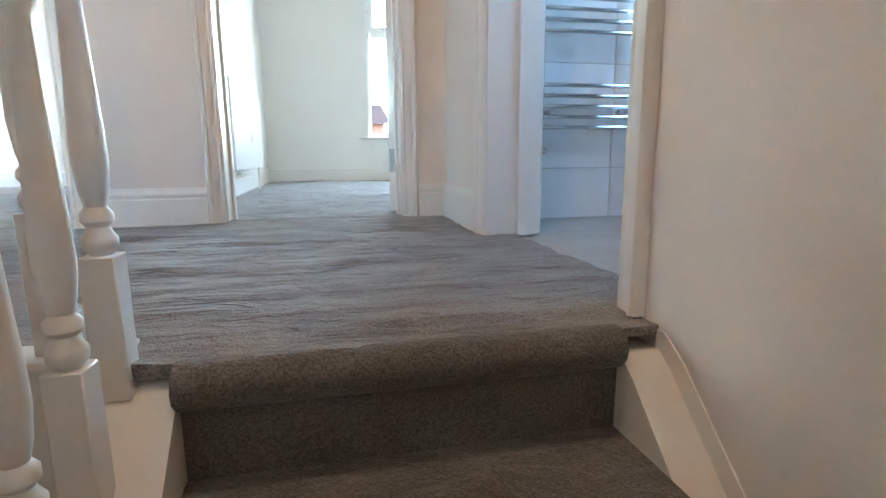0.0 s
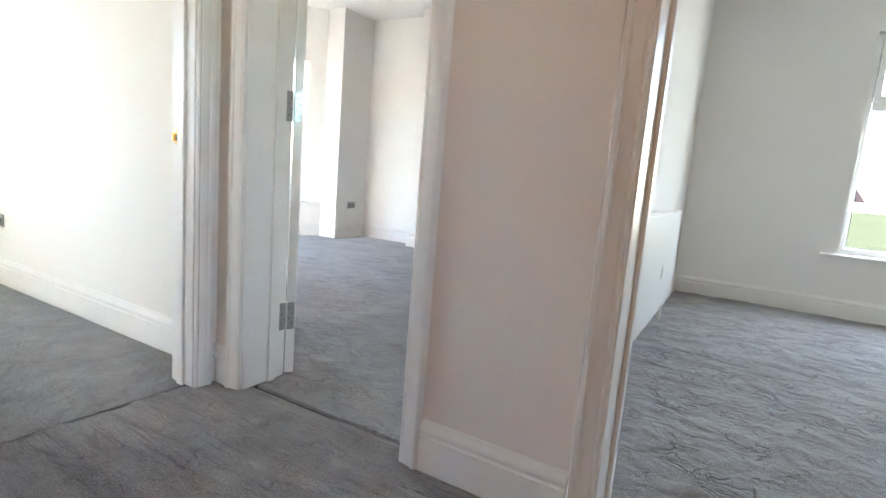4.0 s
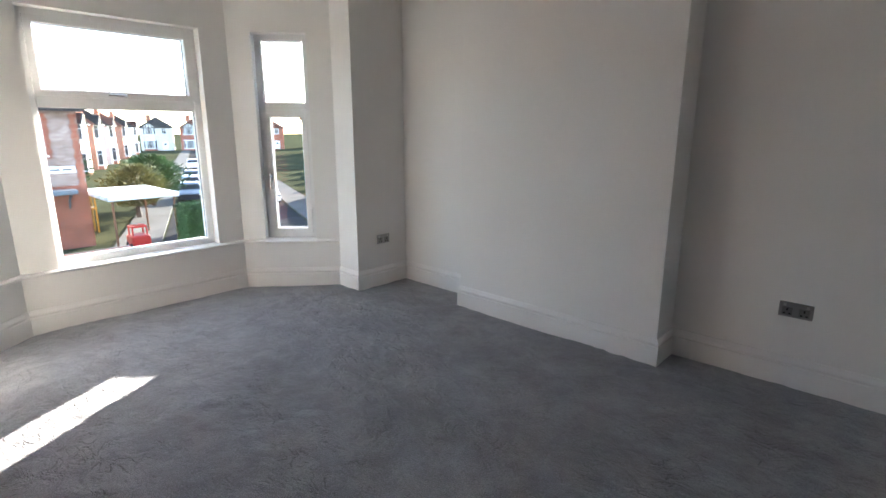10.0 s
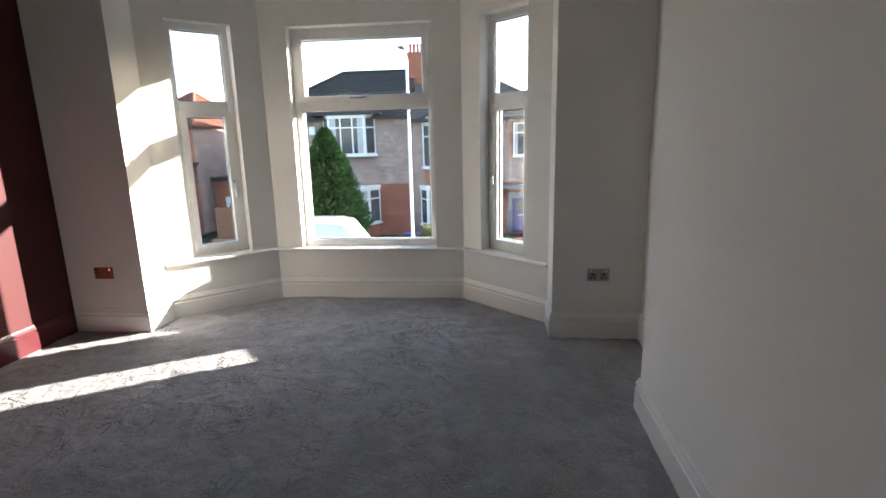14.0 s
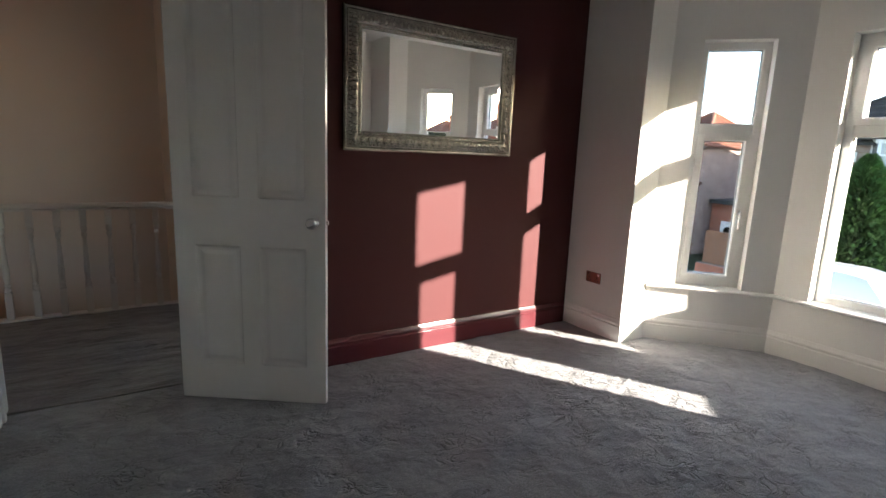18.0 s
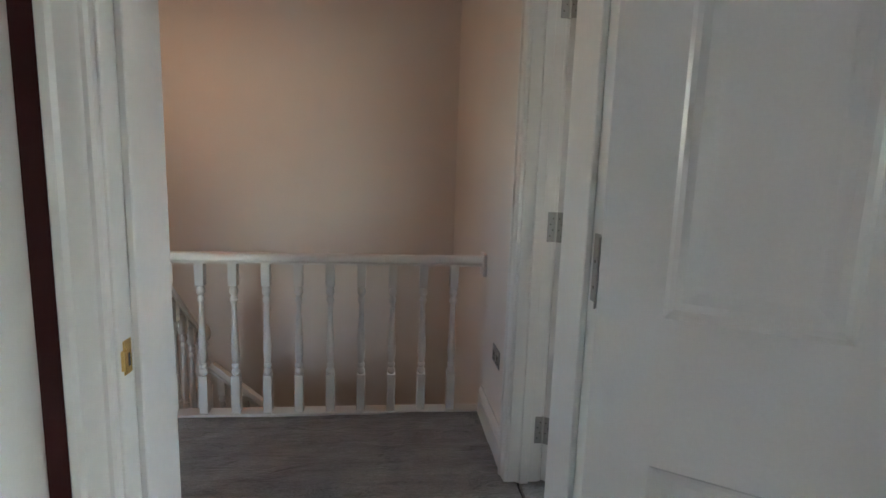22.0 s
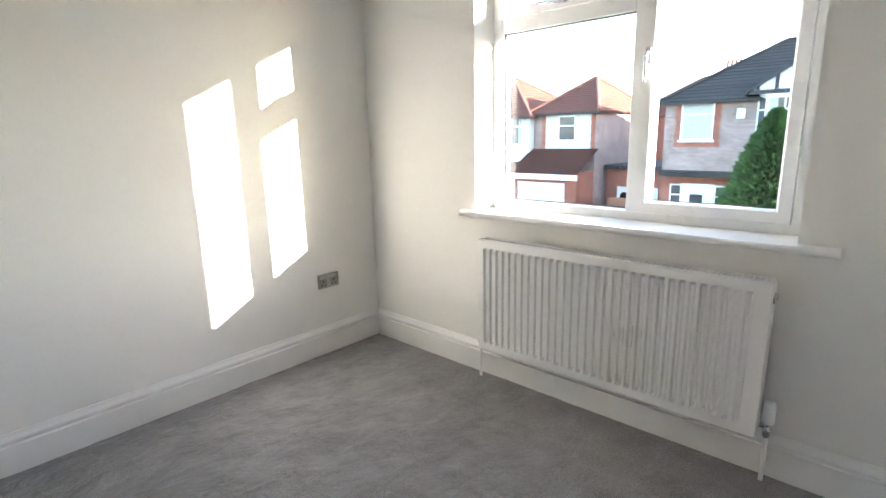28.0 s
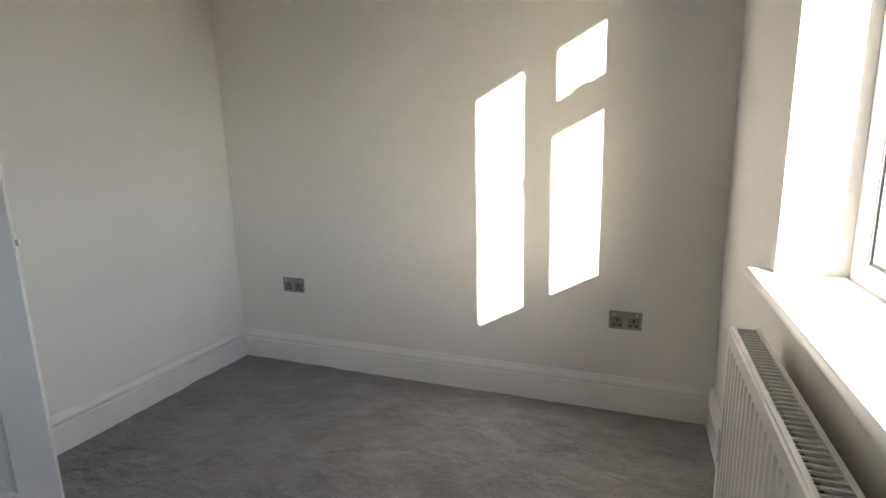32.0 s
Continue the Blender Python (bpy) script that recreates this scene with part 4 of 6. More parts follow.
tz = (1.615, 1.70)
wc = WIN_C[1] - WIN_C[0]
bay_window("window_1", BAY[2], BAY[3], WIN_C, [(0.055, wc - 0.055, 0.51, tz[0], "fixed", None), (0.055, wc - 0.055, tz[1], 2.225, "sash", (wc / 2, tz[1] + 0.018, True))],
           "white plastic bay window with a top-hung fanlight", transoms=((0.055, wc - 0.055, *tz),), vent=(wc * 0.38, wc * 0.72))
ws = WIN_N[1] - WIN_N[0]
bay_window("window_2", BAY[3], BAY[4], WIN_N, [(0.055, ws - 0.055, 0.51, tz[0], "sash", (0.07, 1.03, False)), (0.055, ws - 0.055, tz[1], 2.225, "fixed", None)],
           "narrow white plastic side window of the bay", transoms=((0.055, ws - 0.055, *tz),))
bay_window("window_3", BAY[1], BAY[2], WIN_S, [(0.055, ws - 0.055, 0.51, tz[0], "sash", (ws - 0.07, 1.03, False)), (0.055, ws - 0.055, tz[1], 2.225, "fixed", None)],
           "narrow white plastic side window of the bay", transoms=((0.055, ws - 0.055, *tz),))
wf = WIN_F[1] - WIN_F[0]
mx = (0.75, 0.81)
bay_window("window_4", (CX0, CY0), (CX0, CY1), WIN_F, [(0.06, mx[0], 0.965, 1.815, "fixed", None), (0.06, mx[0], 1.89, 2.225, "sash", ((0.06 + mx[0]) / 2, 1.91, True)), (mx[1], wf - 0.06, 0.965, 2.225, "sash", (mx[1] + 0.016, 1.62, False))],
           "white plastic three-light window over the radiator", transoms=((0.06, mx[0], 1.815, 1.89),), mullions=((mx[0], mx[1], 0.955, 2.23),), set_back=0.165)
wr = WIN_R[1] - WIN_R[0]
bay_window("window_5", (AX0, AY1), (AX1, AY1), WIN_R, [(0.06, wr - 0.06, 0.61, 1.78, "fixed", None), (0.06, wr - 0.06, 1.86, 2.34, "sash", (wr / 2, 1.88, True))],
           "white plastic window of the rear bedroom", transoms=((0.06, wr - 0.06, 1.78, 1.86),))
# sill boards
NOSE = [(0, 0), (0.030, 0), (0.038, 0.006), (0.040, 0.013), (0.037, 0.021), (0.030, 0.026), (0, 0.026)]
sb = sweep(bmesh.new(), NOSE, [(x, y, 0.430) for x, y in BAY[1:5]])
SILL1 = tagged(part("window_sill_1", sb, M_GLOSS, smooth=True), "white gloss sill board running round the bay", kind="structure")
for i, wn_ in ((1, WIN_S), (2, WIN_C), (3, WIN_N)):
    bm = boxes((wn_[0], wn_[1], 0.001, 0.12, 0.452, 0.4575))
    bm.transform(along(BAY[i], BAY[i + 1]))
    part("sill_reveal", bm, M_GLOSS, SILL1)
SILL2 = tagged(part("window_sill_2", bevelled(boxes((CX0 - 0.16, CX0 + 0.055, 0.726, 2.169, 0.905, 0.915), ), 0.001, 1), M_GLOSS), "white gloss window board above the radiator", kind="structure")
part("sill_nose", sweep(bmesh.new(), [(-0.002, -0.018), (0.050, -0.018), (0.058, -0.012), (0.060, -0.004), (0.057, 0.005), (0.050, 0.0105), (-0.002, 0.0105)], [(CX0 + 0.002, 0.655, 0.905), (CX0 + 0.002, 2.295, 0.905)]), M_GLOSS, SILL2, smooth=True)
part("window_sill_3", sweep(bmesh.new(), NOSE, [(0.53, AY1, 0.526), (1.92, AY1, 0.526)]), M_GLOSS, smooth=True)
tagged(bpy.data.objects["window_sill_3"], "white gloss window board in the rear bedroom", kind="structure")


# ------------------------------------------------------------------ radiators
def radiator(name, m, w, h, z0, label, ribbed, depth=0.10, valve_left=True, group=""):
    """A panel radiator on a wall: x along it, y = 0 at the wall and -y into the room."""
    root = thing(name, m, label, "radiator", group)
    yf = -(0.045 + depth)
    bm = bmesh.new()
    if ribbed:
        pitch = w / round((w - 0.06) / 0.0365)
        n = int((w - 0.06) / pitch)
        x = (w - n * pitch) / 2
        top = [(0.0, 0.0), (x - 0.004, 0.0)]
        for k in range(n):
            u = x + k * pitch
            top += [(u + 0.004, 0.010), (u + pitch * 0.42, 0.010), (u + pitch * 0.60, 0.0), (u + pitch * 0.92, 0.0)]
        top += [(w, 0.0)]
        rows = []
        for z, k in ((0.0, 0.0), (0.035, 0.0), (0.05, 1.0), (h - 0.05, 1.0), (h - 0.035, 0.0), (h, 0.0)):
            rows.append([bm.verts.new((px, yf + d * k, z0 + z)) for px, d in top])
        for a, b in zip(rows, rows[1:]):
            for j in range(len(top) - 1):
                bm.faces.new((a[j], a[j + 1], b[j + 1], b[j]))
        back = [bm.verts.new(c) for c in ((0, yf + 0.012, z0), (w, yf + 0.012, z0), (w, yf + 0.012, z0 + h), (0, yf + 0.012, z0 + h))]
        bm.faces.new(back)
        bm.faces.new(rows[0] + [back[1], back[0]])
        bm.faces.new(rows[-1] + [back[2], back[3]])
        for a, b, c, d in ((rows[0][0], back[0], back[3], 0), (rows[0][-1], back[1], back[2], -1)):
            bm.faces.new([r[d] for r in rows] + [c, b])
    else:
        box(bm, 0, w, yf, yf + 0.014, z0, z0 + h)
        bevelled(bm, 0.005)
    part("front_panel", bm, M_RAD, root)
    part("rear_panel", bevelled(boxes((0.01, w - 0.01, -0.058, -0.045, z0, z0 + h - 0.01)), 0.004), M_RAD, root)
    for x0, x1 in ((-0.002, 0.006), (w - 0.006, w + 0.002)):
        sp = part("side_panel", bevelled(boxes((x0, x1, yf + 0.006, -0.044, z0 + 0.02, z0 + h - 0.002)), 0.002, 1), M_RAD, root)
        bmk = lathe(bmesh.new(), [(0.017, 0), (0.017, 0.002), (0.012, 0.003), (0.012, 0.009), (0.008, 0.011)], 18, Matrix.Translation((x0 if x0 < 0 else x1, yf + 0.05, z0 + h - 0.055)) @ pose(0, 0, 0, 0, -90 if x0 < 0 else 90))
        part("bleed_plug", bmk, M_CHROME, sp)
        # flat black disc behind the plug, painting the shade of its hole
        sunk = lathe(bmesh.new(), [(0.021, -0.001), (0.021, 0.001)], 18, Matrix.Translation((x0 if x0 < 0 else x1, yf + 0.05, z0 + h - 0.062)) @ pose(0, 0, 0, 0, -90 if x0 < 0 else 90))
        part("plug_recess_shade", sunk, M_BLACK, sp)
    g = part("top_grille", boxes((0.004, w - 0.004, yf + 0.006, yf + 0.016, z0 + h - 0.002, z0 + h + 0.006), (0.004, w - 0.004, -0.054, -0.044, z0 + h - 0.002, z0 + h + 0.006)), M_RAD, root)
    if not ribbed:
        box(top_bm := bmesh.new(), 0.006, w - 0.006, yf + 0.012, -0.05, z0 + h - 0.003, z0 + h + 0.001)
        part("top_plate", top_bm, M_RAD, root)
    me = to_mesh("slat", boxes((-0.0024, 0.0024, yf + 0.014, -0.05, -0.001, 0.004)), M_RAD)
    n = int(w / 0.0185)
    for k in range(n if ribbed else 0):
        shared("slat", me, g, Matrix.Translation((0.012 + (w - 0.024) * k / (n - 1), 0, z0 + h)))
    # fins as one black box: its colour gives the shade between the panels
    part("fin_bank_shade", boxes((0.02, w - 0.02, yf + 0.022, -0.062, z0 + 0.02, z0 + h - 0.05)), M_BLACK, root)
    for side, x in ((0, -0.028), (1, w + 0.028)):
        trv = side == (0 if valve_left else 1)
        pipe = part("pipe", tube(bmesh.new(), [(x, yf + 0.055, -0.015), (x, yf + 0.055, z0 + 0.02)], 0.0085), M_GLOSS, root, smooth=True)
        bmv = lathe(bmesh.new(), [(0.012, z0 - 0.01), (0.015, z0 + 0.0), (0.015, z0 + 0.022), (0.011, z0 + 0.03), (0.011, z0 + 0.045)], 14, Matrix.Translation((x, yf + 0.055, 0)))
        tube(bmv, [(x, yf + 0.055, z0 + 0.032), (x + (0.034 if side == 0 else -0.034), yf + 0.055, z0 + 0.032)], 0.010)
        part("valve", bmv, M_CHROME, root, "chrome radiator valve", smooth=True)
        cap_h = 0.085 if trv else 0.03
        cr = 0.022 if trv else 0.013
        part("valve_head", lathe(bmesh.new(), [(cr * 0.8, z0 + 0.045), (cr, z0 + 0.052), (cr, z0 + 0.04 + cap_h * 0.8), (cr * 0.85, z0 + 0.045 + cap_h), (cr * 0.3, z0 + 0.048 + cap_h)], 18, Matrix.Translation((x, yf + 0.055, 0))), M_UPVC, root, smooth=True)
    for x in (0.18, w - 0.18):
        part("bracket", boxes((x - 0.015, x + 0.015, -0.046, -0.0005, z0 + 0.1, z0 + h - 0.08)), M_STEEL, root)
    return root


radiator("radiator", pose(CX0, 0.83, 0, 0, 0, 90), 1.30, 0.59, 0.195, "white ribbed panel radiator with a slatted top below the window", True, depth=0.07, valve_left=False)
radiator("radiator", pose(BX1 - 0.018, 5.86, 0, 0, 0, -90), 1.54, 0.70, 0.20, "long white flat-fronted panel radiator on the partition wall", False, depth=0.085)
radiator("radiator", pose(AX0, 4.18, 0, 0, 0, 90), 1.48, 0.62, 0.215, "white flat-fronted panel radiator in the rear bedroom", False, depth=0.08)


# ------------------------------------------------------------------ electrical plates
def socket(m, label, w=0.147, h=0.087, double=True, mat=None):
    """A metal socket outlet: plate, black inserts, rockers and pin holes; x along the wall, y = 0 at the wall, -y out."""
    root = thing("socket_outlet", m, label, "socket", "metal socket outlets")
    part("plate", bevelled(boxes((-w / 2, w / 2, -0.006, 0, -h / 2, h / 2)), 0.002), mat or M_PLATE, root)
    for s in ((-1, 1) if double else (0,)):
        c = s * w * 0.25
        ins = part("insert", bevelled(boxes((c - 0.025, c + 0.025, -0.0072, -0.0055, -0.033, 0.014)), 0.0006, 1), M_INSERT if mat is None else mat, root)
        hb = boxes((c - 0.004, c + 0.004, -0.0078, -0.007, -0.006, 0.008), (c - 0.018, c - 0.008, -0.0078, -0.007, -0.028, -0.020), (c + 0.008, c + 0.018, -0.0078, -0.007, -0.028, -0.020))
        part("pin_hole", hb, M_DARK, ins)
        part("rocker", bevelled(boxes((c + s * 0.014 - 0.007, c + s * 0.014 + 0.007, -0.0095, -0.0055, 0.019, 0.035)), 0.0015, 1), M_STEEL if mat is None else M_CHROME, root)
    for x in (-w * 0.41, w * 0.41):
        part("screw", lathe(bmesh.new(), [(0.003, 0), (0.003, 0.0012)], 8, Matrix.Translation((x, -0.006, 0)) @ pose(0, 0, 0, 90)), M_CHROME, root)
    return root


def facing(x, y, z, rz):
    return pose(x, y, z, 0, 0, rz)


socket(facing(BX0, 7.01, 0.45, 90), "brushed steel double socket with black inserts on the bay room's pier")
socket(facing(BX0, 3.45, 0.455, 90), "brushed steel double socket on the pier beside the burgundy wall", mat=M_COPPER_DULL)
socket(facing(-1.49, BY1, 0.46, 0), "brushed steel double socket in the chimney alcove", w=0.165)
socket(facing(-4.37, CY0, 0.458, 180), "brushed steel double socket below the window light")
socket(facing(-2.50, CY0, 0.49, 180), "brushed steel double socket near the room's corner")
socket(facing(LX0, 1.645, 0.465, 90), "brushed steel double socket on the landing wall")
socket(facing(-4.33, CY1, 0.43, 0), "brushed steel double socket on the small room's partition")


def switch(m, label, w=0.087, mat=None):
    root = thing("light_switch", m, label, "light switch")
    part("plate", bevelled(boxes((-w / 2, w / 2, -0.007, 0, -0.0435, 0.0435)), 0.002), mat or M_STEEL, root)
    part("inset", bevelled(boxes((-0.034, 0.034, -0.0085, -0.0065, -0.034, 0.034)), 0.001, 1), M_IVORY, root)
    part("rocker", bevelled(boxes((-0.007, 0.007, -0.012, -0.007, -0.013, 0.013)), 0.0015, 1), M_CHROME, root)
    for x in (-0.03, 0.03):
        part("screw", lathe(bmesh.new(), [(0.003, 0), (0.003, 0.0012)], 8, Matrix.Translation((x, -0.0085, 0)) @ pose(0, 0, 0, 90)), M_CHROME, root)
    return root


switch(facing(-0.8365, 3.374, 1.495, -91.1), "steel framed cream light switch beside the door")


# ------------------------------------------------------------------ the mirror
def mirror(m, w, h):
    """A framed mirror: x along the wall, y = 0 at the wall, -y out, z = 0 at its foot."""
    root = thing("wall_mirror", m, "rectangular wall mirror in an ornate aged silver frame", "mirror")
    fw = 0.125
    prof = [(0, 0.0), (0, 0.022), (0.008, 0.030), (0.020, 0.030), (0.026, 0.024), (0.034, 0.026), (0.060, 0.040), (0.082, 0.038), (0.096, 0.026), (0.102, 0.028), (0.110, 0.026), (0.116, 0.018), (fw, 0.014), (fw, 0.0)]
    loop = [(0, 0, 0), (w, 0, 0), (w, 0, h), (0, 0, h)]
    bm = sweep(bmesh.new(), [(-a, b) for a, b in prof], loop, (0, -1, 0), closed=True)
    part("mirror_frame", bm, M_SILVER, root, smooth=True)
    # carved scallops on the crown of the frame and a bead course on the inner edge
    def run(name, inset, lift, size, pitch, squash, single):
        ob, mats = bmesh.new(), []
        for (a, b) in (((0, 0), (w, 0)), ((w, 0), (w, h)), ((w, h), (0, h)), ((0, h), (0, 0))):
            d = Vector((b[0] - a[0], b[1] - a[1]))
            n = max(2, round((d.length - 2 * inset) / pitch))
            t = d.normalized()
            inn = Vector((-t.y, t.x))
            for k in range(n):
                p = Vector(a) + t * (inset + (d.length - 2 * inset) * k / n) + inn * inset
                mats.append(Matrix.Translation((p.x, -lift, p.y)) @ pose(0, 0, 0, 0, -math.degrees(math.atan2(t.y, t.x)), 0) @ Matrix.Diagonal((size * squash, size * 0.55, size, 1)))
        if single:
            bmesh.ops.create_icosphere(ob, subdivisions=2, radius=1)
            me = to_mesh(name, ob, M_SILVER, True)
            for mm in mats:
                shared(name, me, root, mm)
        else:
            for mm in mats:
                bmesh.ops.create_icosphere(ob, subdivisions=1, radius=1, matrix=mm)
            tagged(part(name, ob, M_SILVER, root, smooth=True), kind="stuff")

    run("scallop", 0.068, 0.036, 0.021, 0.052, 0.75, True)
    run("carved_leaf", 0.045, 0.030, 0.012, 0.026, 0.6, True)
    run("beading", 0.106, 0.027, 0.0062, 0.0135, 1.0, False)
    run("outer_beading", 0.014, 0.029, 0.0075, 0.02, 1.1, False)
    # the glass, with its bevelled border
    x0, x1, z0, z1, e = fw - 0.003, w - fw + 0.003, fw - 0.003, h - fw + 0.003, 0.022
    gm = bmesh.new()
    outer = [gm.verts.new(c) for c in ((x0, -0.0145, z0), (x1, -0.0145, z0), (x1, -0.0145, z1), (x0, -0.0145, z1))]
    inner = [gm.verts.new(c) for c in ((x0 + e, -0.0165, z0 + e), (x1 - e, -0.0165, z0 + e), (x1 - e, -0.0165, z1 - e), (x0 + e, -0.0165, z1 - e))]
    gm.faces.new(inner)
    for k in range(4):
        gm.faces.new((outer[k], outer[(k + 1) % 4], inner[(k + 1) % 4], inner[k]))
    part("mirror_glass", gm, M_MIRROR, root, "silvered mirror glass with a bevelled border")
    return root


mirror(facing(-2.70, BY0 + 0.001, 1.395, 180), 1.32, 0.845)


# ------------------------------------------------------------------ pendant lamps
def pendant(name, place, drop, label, mat):
    root = thing(name, pose(*place), label, "pendant lamp")
    part("ceiling_rose", lathe(bmesh.new(), [(0.05, -0.002), (0.05, -0.012), (0.03, -0.028), (0.008, -0.034)], 20), M_UPVC, root, smooth=True)
    part("cord", tube(bmesh.new(), [(0, 0, -0.03), (0, 0, -drop + 0.2)], 0.004, 8), M_UPVC, root, smooth=True)
    prof = [(0.03, -drop + 0.205), (0.06, -drop + 0.19), (0.12, -drop + 0.12), (0.135, -drop + 0.075), (0.115, -drop + 0.035), (0.075, -drop + 0.01), (0.07, -drop)]
    bm = lathe(bmesh.new(), prof, 28, cap=False)
    bmesh.ops.solidify(bm, geom=bm.faces[:], thickness=0.002)
    part("shade", bm, mat, root, "copper coloured rounded metal shade", smooth=True)
    part("lamp_holder", lathe(bmesh.new(), [(0.018, -drop + 0.2), (0.02, -drop + 0.15), (0.014, -drop + 0.14)], 14), M_UPVC, root, smooth=True)
    return root


pendant("pendant_lamp", (-3.05, 5.22, H - 0.004), 0.52, "copper pendant lamp hanging from the bay room ceiling", M_COPPER)
pendant("pendant_lamp", (0.15, 1.15, H - 0.002), 0.62, "copper pendant lamp hanging over the stairs", M_COPPER)


# ------------------------------------------------------------------ bathroom
def tiles(name, m, cols, rows, tw, th, gap, mat, label, stagger=False):
    root = thing(name, m, label, kind="structure")
    bm = bevelled(boxes((gap / 2, tw - gap / 2, -0.008, 0, gap / 2, th - gap / 2)), 0.0015, 1)
    me = to_mesh("tile", bm, mat)
    for r in range(rows):
        for c in range(cols):
            shared("tile", me, root, Matrix.Translation((c * tw + (tw / 2 if stagger and r % 2 else 0), 0, r * th)))
    return root


tiles("wall_tiles_1", pose(0.945, 2.799, -0.012), 3, 12, 0.60, 0.25, 0.003, M_TILEW, "glossy white wall tiles in the bathroom")
tiles("wall_tiles_2", pose(2.599, 2.76, 0.0, 0, 0, -90), 4, 4, 0.60, 0.25, 0.003, M_TILEW, "glossy white wall tiles in the bathroom")
tiles("floor_tiles_1", pose(0.835, 0.368, -0.011, -90, 0, 0) @ Matrix.Diagonal((1, 1, -1, 1)), 3, 5, 0.60, 0.485, 0.006, M_TILEF, "large pale floor tiles in the bathroom")


def towel_rail(m):
    root = thing("towel_radiator", m, "tall chrome ladder towel radiator on the tiled wall", "towel radiator")
    w, z0, z1 = 0.50, 0.36, 1.52
    for x in (0, w):
        post = part("post", tube(bmesh.new(), [(x, -0.07, z0), (x, -0.07, z1)], 0.016, 14), M_CHROME, root, smooth=True)
    bars = [0.43, 0.478, 0.526, 0.574, 0.622, 0.86, 0.908, 0.956, 1.004, 1.22, 1.268, 1.316, 1.364, 1.412, 1.46]
    bar = to_mesh("rung", tube(bmesh.new(), [(0, -0.086, 0), (w * 0.25, -0.090, 0), (w * 0.5, -0.0915, 0), (w * 0.75, -0.090, 0), (w, -0.086, 0)], 0.0105, 12), M_CHROME, True)
    for z in bars:
        shared("rung", bar, root, Matrix.Translation((0, 0, z)))
    for x in (0.06, w - 0.06):
        for z in (0.50, 1.34):
            part("bracket", lathe(bmesh.new(), [(0.019, 0), (0.019, 0.010), (0.012, 0.014), (0.012, 0.065), (0.019, 0.07), (0.019, 0.086)], 16, Matrix.Translation((x, 0, z)) @ pose(0, 0, 0, 90)), M_CHROME, root, smooth=True)
    for x in (0, w):
        v = part("valve", lathe(bmesh.new(), [(0.012, 0.30), (0.016, 0.305), (0.016, 0.34), (0.011, 0.36)], 14, Matrix.Translation((x, -0.07, 0))), M_CHROME, root, smooth=True)
        part("valve_head", lathe(bmesh.new(), [(0.015, 0), (0.018, 0.006), (0.018, 0.04), (0.012, 0.045)], 16, Matrix.Translation((x, -0.07, 0.322)) @ pose(0, 0, 0, 90)), M_CHROME, root, smooth=True)
        part("pipe", tube(bmesh.new(), [(x, -0.07, -0.011), (x, -0.07, 0.302)], 0.008), M_CHROME, root, smooth=True)
    return root


towel_rail(pose(1.13, 2.790, 0))


# ------------------------------------------------------------------ the street outside
GZ = -4.0
M_ASPHALT = material("asphalt", (0.05, 0.048, 0.046), 0.95, spec=0.0, vary=0.15, scale=0.5, grain=30, bump=0.3, bump_dist=0.01)
M_PAVE = material("paving", (0.14, 0.135, 0.125), 0.95, spec=0.0, vary=0.15, scale=0.7, grain=8, bump=0.2, island=0.1)
M_GRASS = material("grass_ground", (0.05, 0.052, 0.03), 1.0, spec=0.0, vary=0.3, scale=0.4, grain=20, bump=0.5, bump_dist=0.03)
M_LEAF = material("conifer_foliage", (0.055, 0.115, 0.03), 0.9, spec=0.2, vary=0.35, scale=2, grain=9, bump=0.0)
M_LEAF2 = material("hedge_foliage", (0.06, 0.11, 0.03), 0.8, vary=0.35, scale=2, grain=9, bump=0.0)
M_LEAF3 = material("golden_shrub", (0.17, 0.16, 0.05), 0.8, vary=0.3, scale=2, grain=9, bump=0.0)
M_BARK = material("bark", (0.11, 0.08, 0.06), 0.95, vary=0.25, grain=30, bump=0.4, bump_dist=0.01)
M_BRICKP = brick_material("weathered_pink_brick", (0.44, 0.33, 0.28), (0.27, 0.165, 0.13), (0.36, 0.31, 0.27))
M_BRICKR = brick_material("red_brick", (0.40, 0.13, 0.075), (0.32, 0.095, 0.055), (0.34, 0.22, 0.17))
M_SLATE = brick_material("slate_roof", (0.062, 0.056, 0.050), (0.044, 0.040, 0.036), (0.02, 0.019, 0.018), 0.32, 0.155)
M_RTILE = brick_material("red_tile_roof", (0.17, 0.07, 0.045), (0.13, 0.055, 0.038), (0.08, 0.04, 0.03), 0.32, 0.155)
M_GTILE = brick_material("grey_tile_roof", (0.15, 0.13, 0.112), (0.12, 0.105, 0.092), (0.06, 0.055, 0.05), 0.32, 0.155)
M_RIDGE = material("orange_ridge_tile", (0.24, 0.095, 0.058), 0.9, vary=0.15, scale=3)
M_RENDER = material("white_render", (0.66, 0.62, 0.55), 0.9, vary=0.06, scale=0.6, grain=25, bump=0.2, bump_dist=0.004)
M_OUTWIN = material("dark_room_glass", (0.085, 0.085, 0.085), 0.06, spec=0.3, vary=0.4, scale=1.3, grain=4, bump=0.0)
M_CURTAIN = material("net_curtain", (0.45, 0.45, 0.44), 0.6, vary=0.12, scale=5, grain=20, bump=0.0)
M_TIMBER = material("black_painted_timber", (0.025, 0.024, 0.023), 0.6, vary=0.1, grain=30)
M_BLUE = material("blue_door_paint", (0.02, 0.035, 0.17), 0.3, vary=0.06)
M_BLUEG = material("grey_blue_paint", (0.16, 0.18, 0.20), 0.5, vary=0.08)
M_CARW = material("white_car_paint", (0.78, 0.78, 0.78), 0.18, vary=0.01, bump=0, coat=0.5)
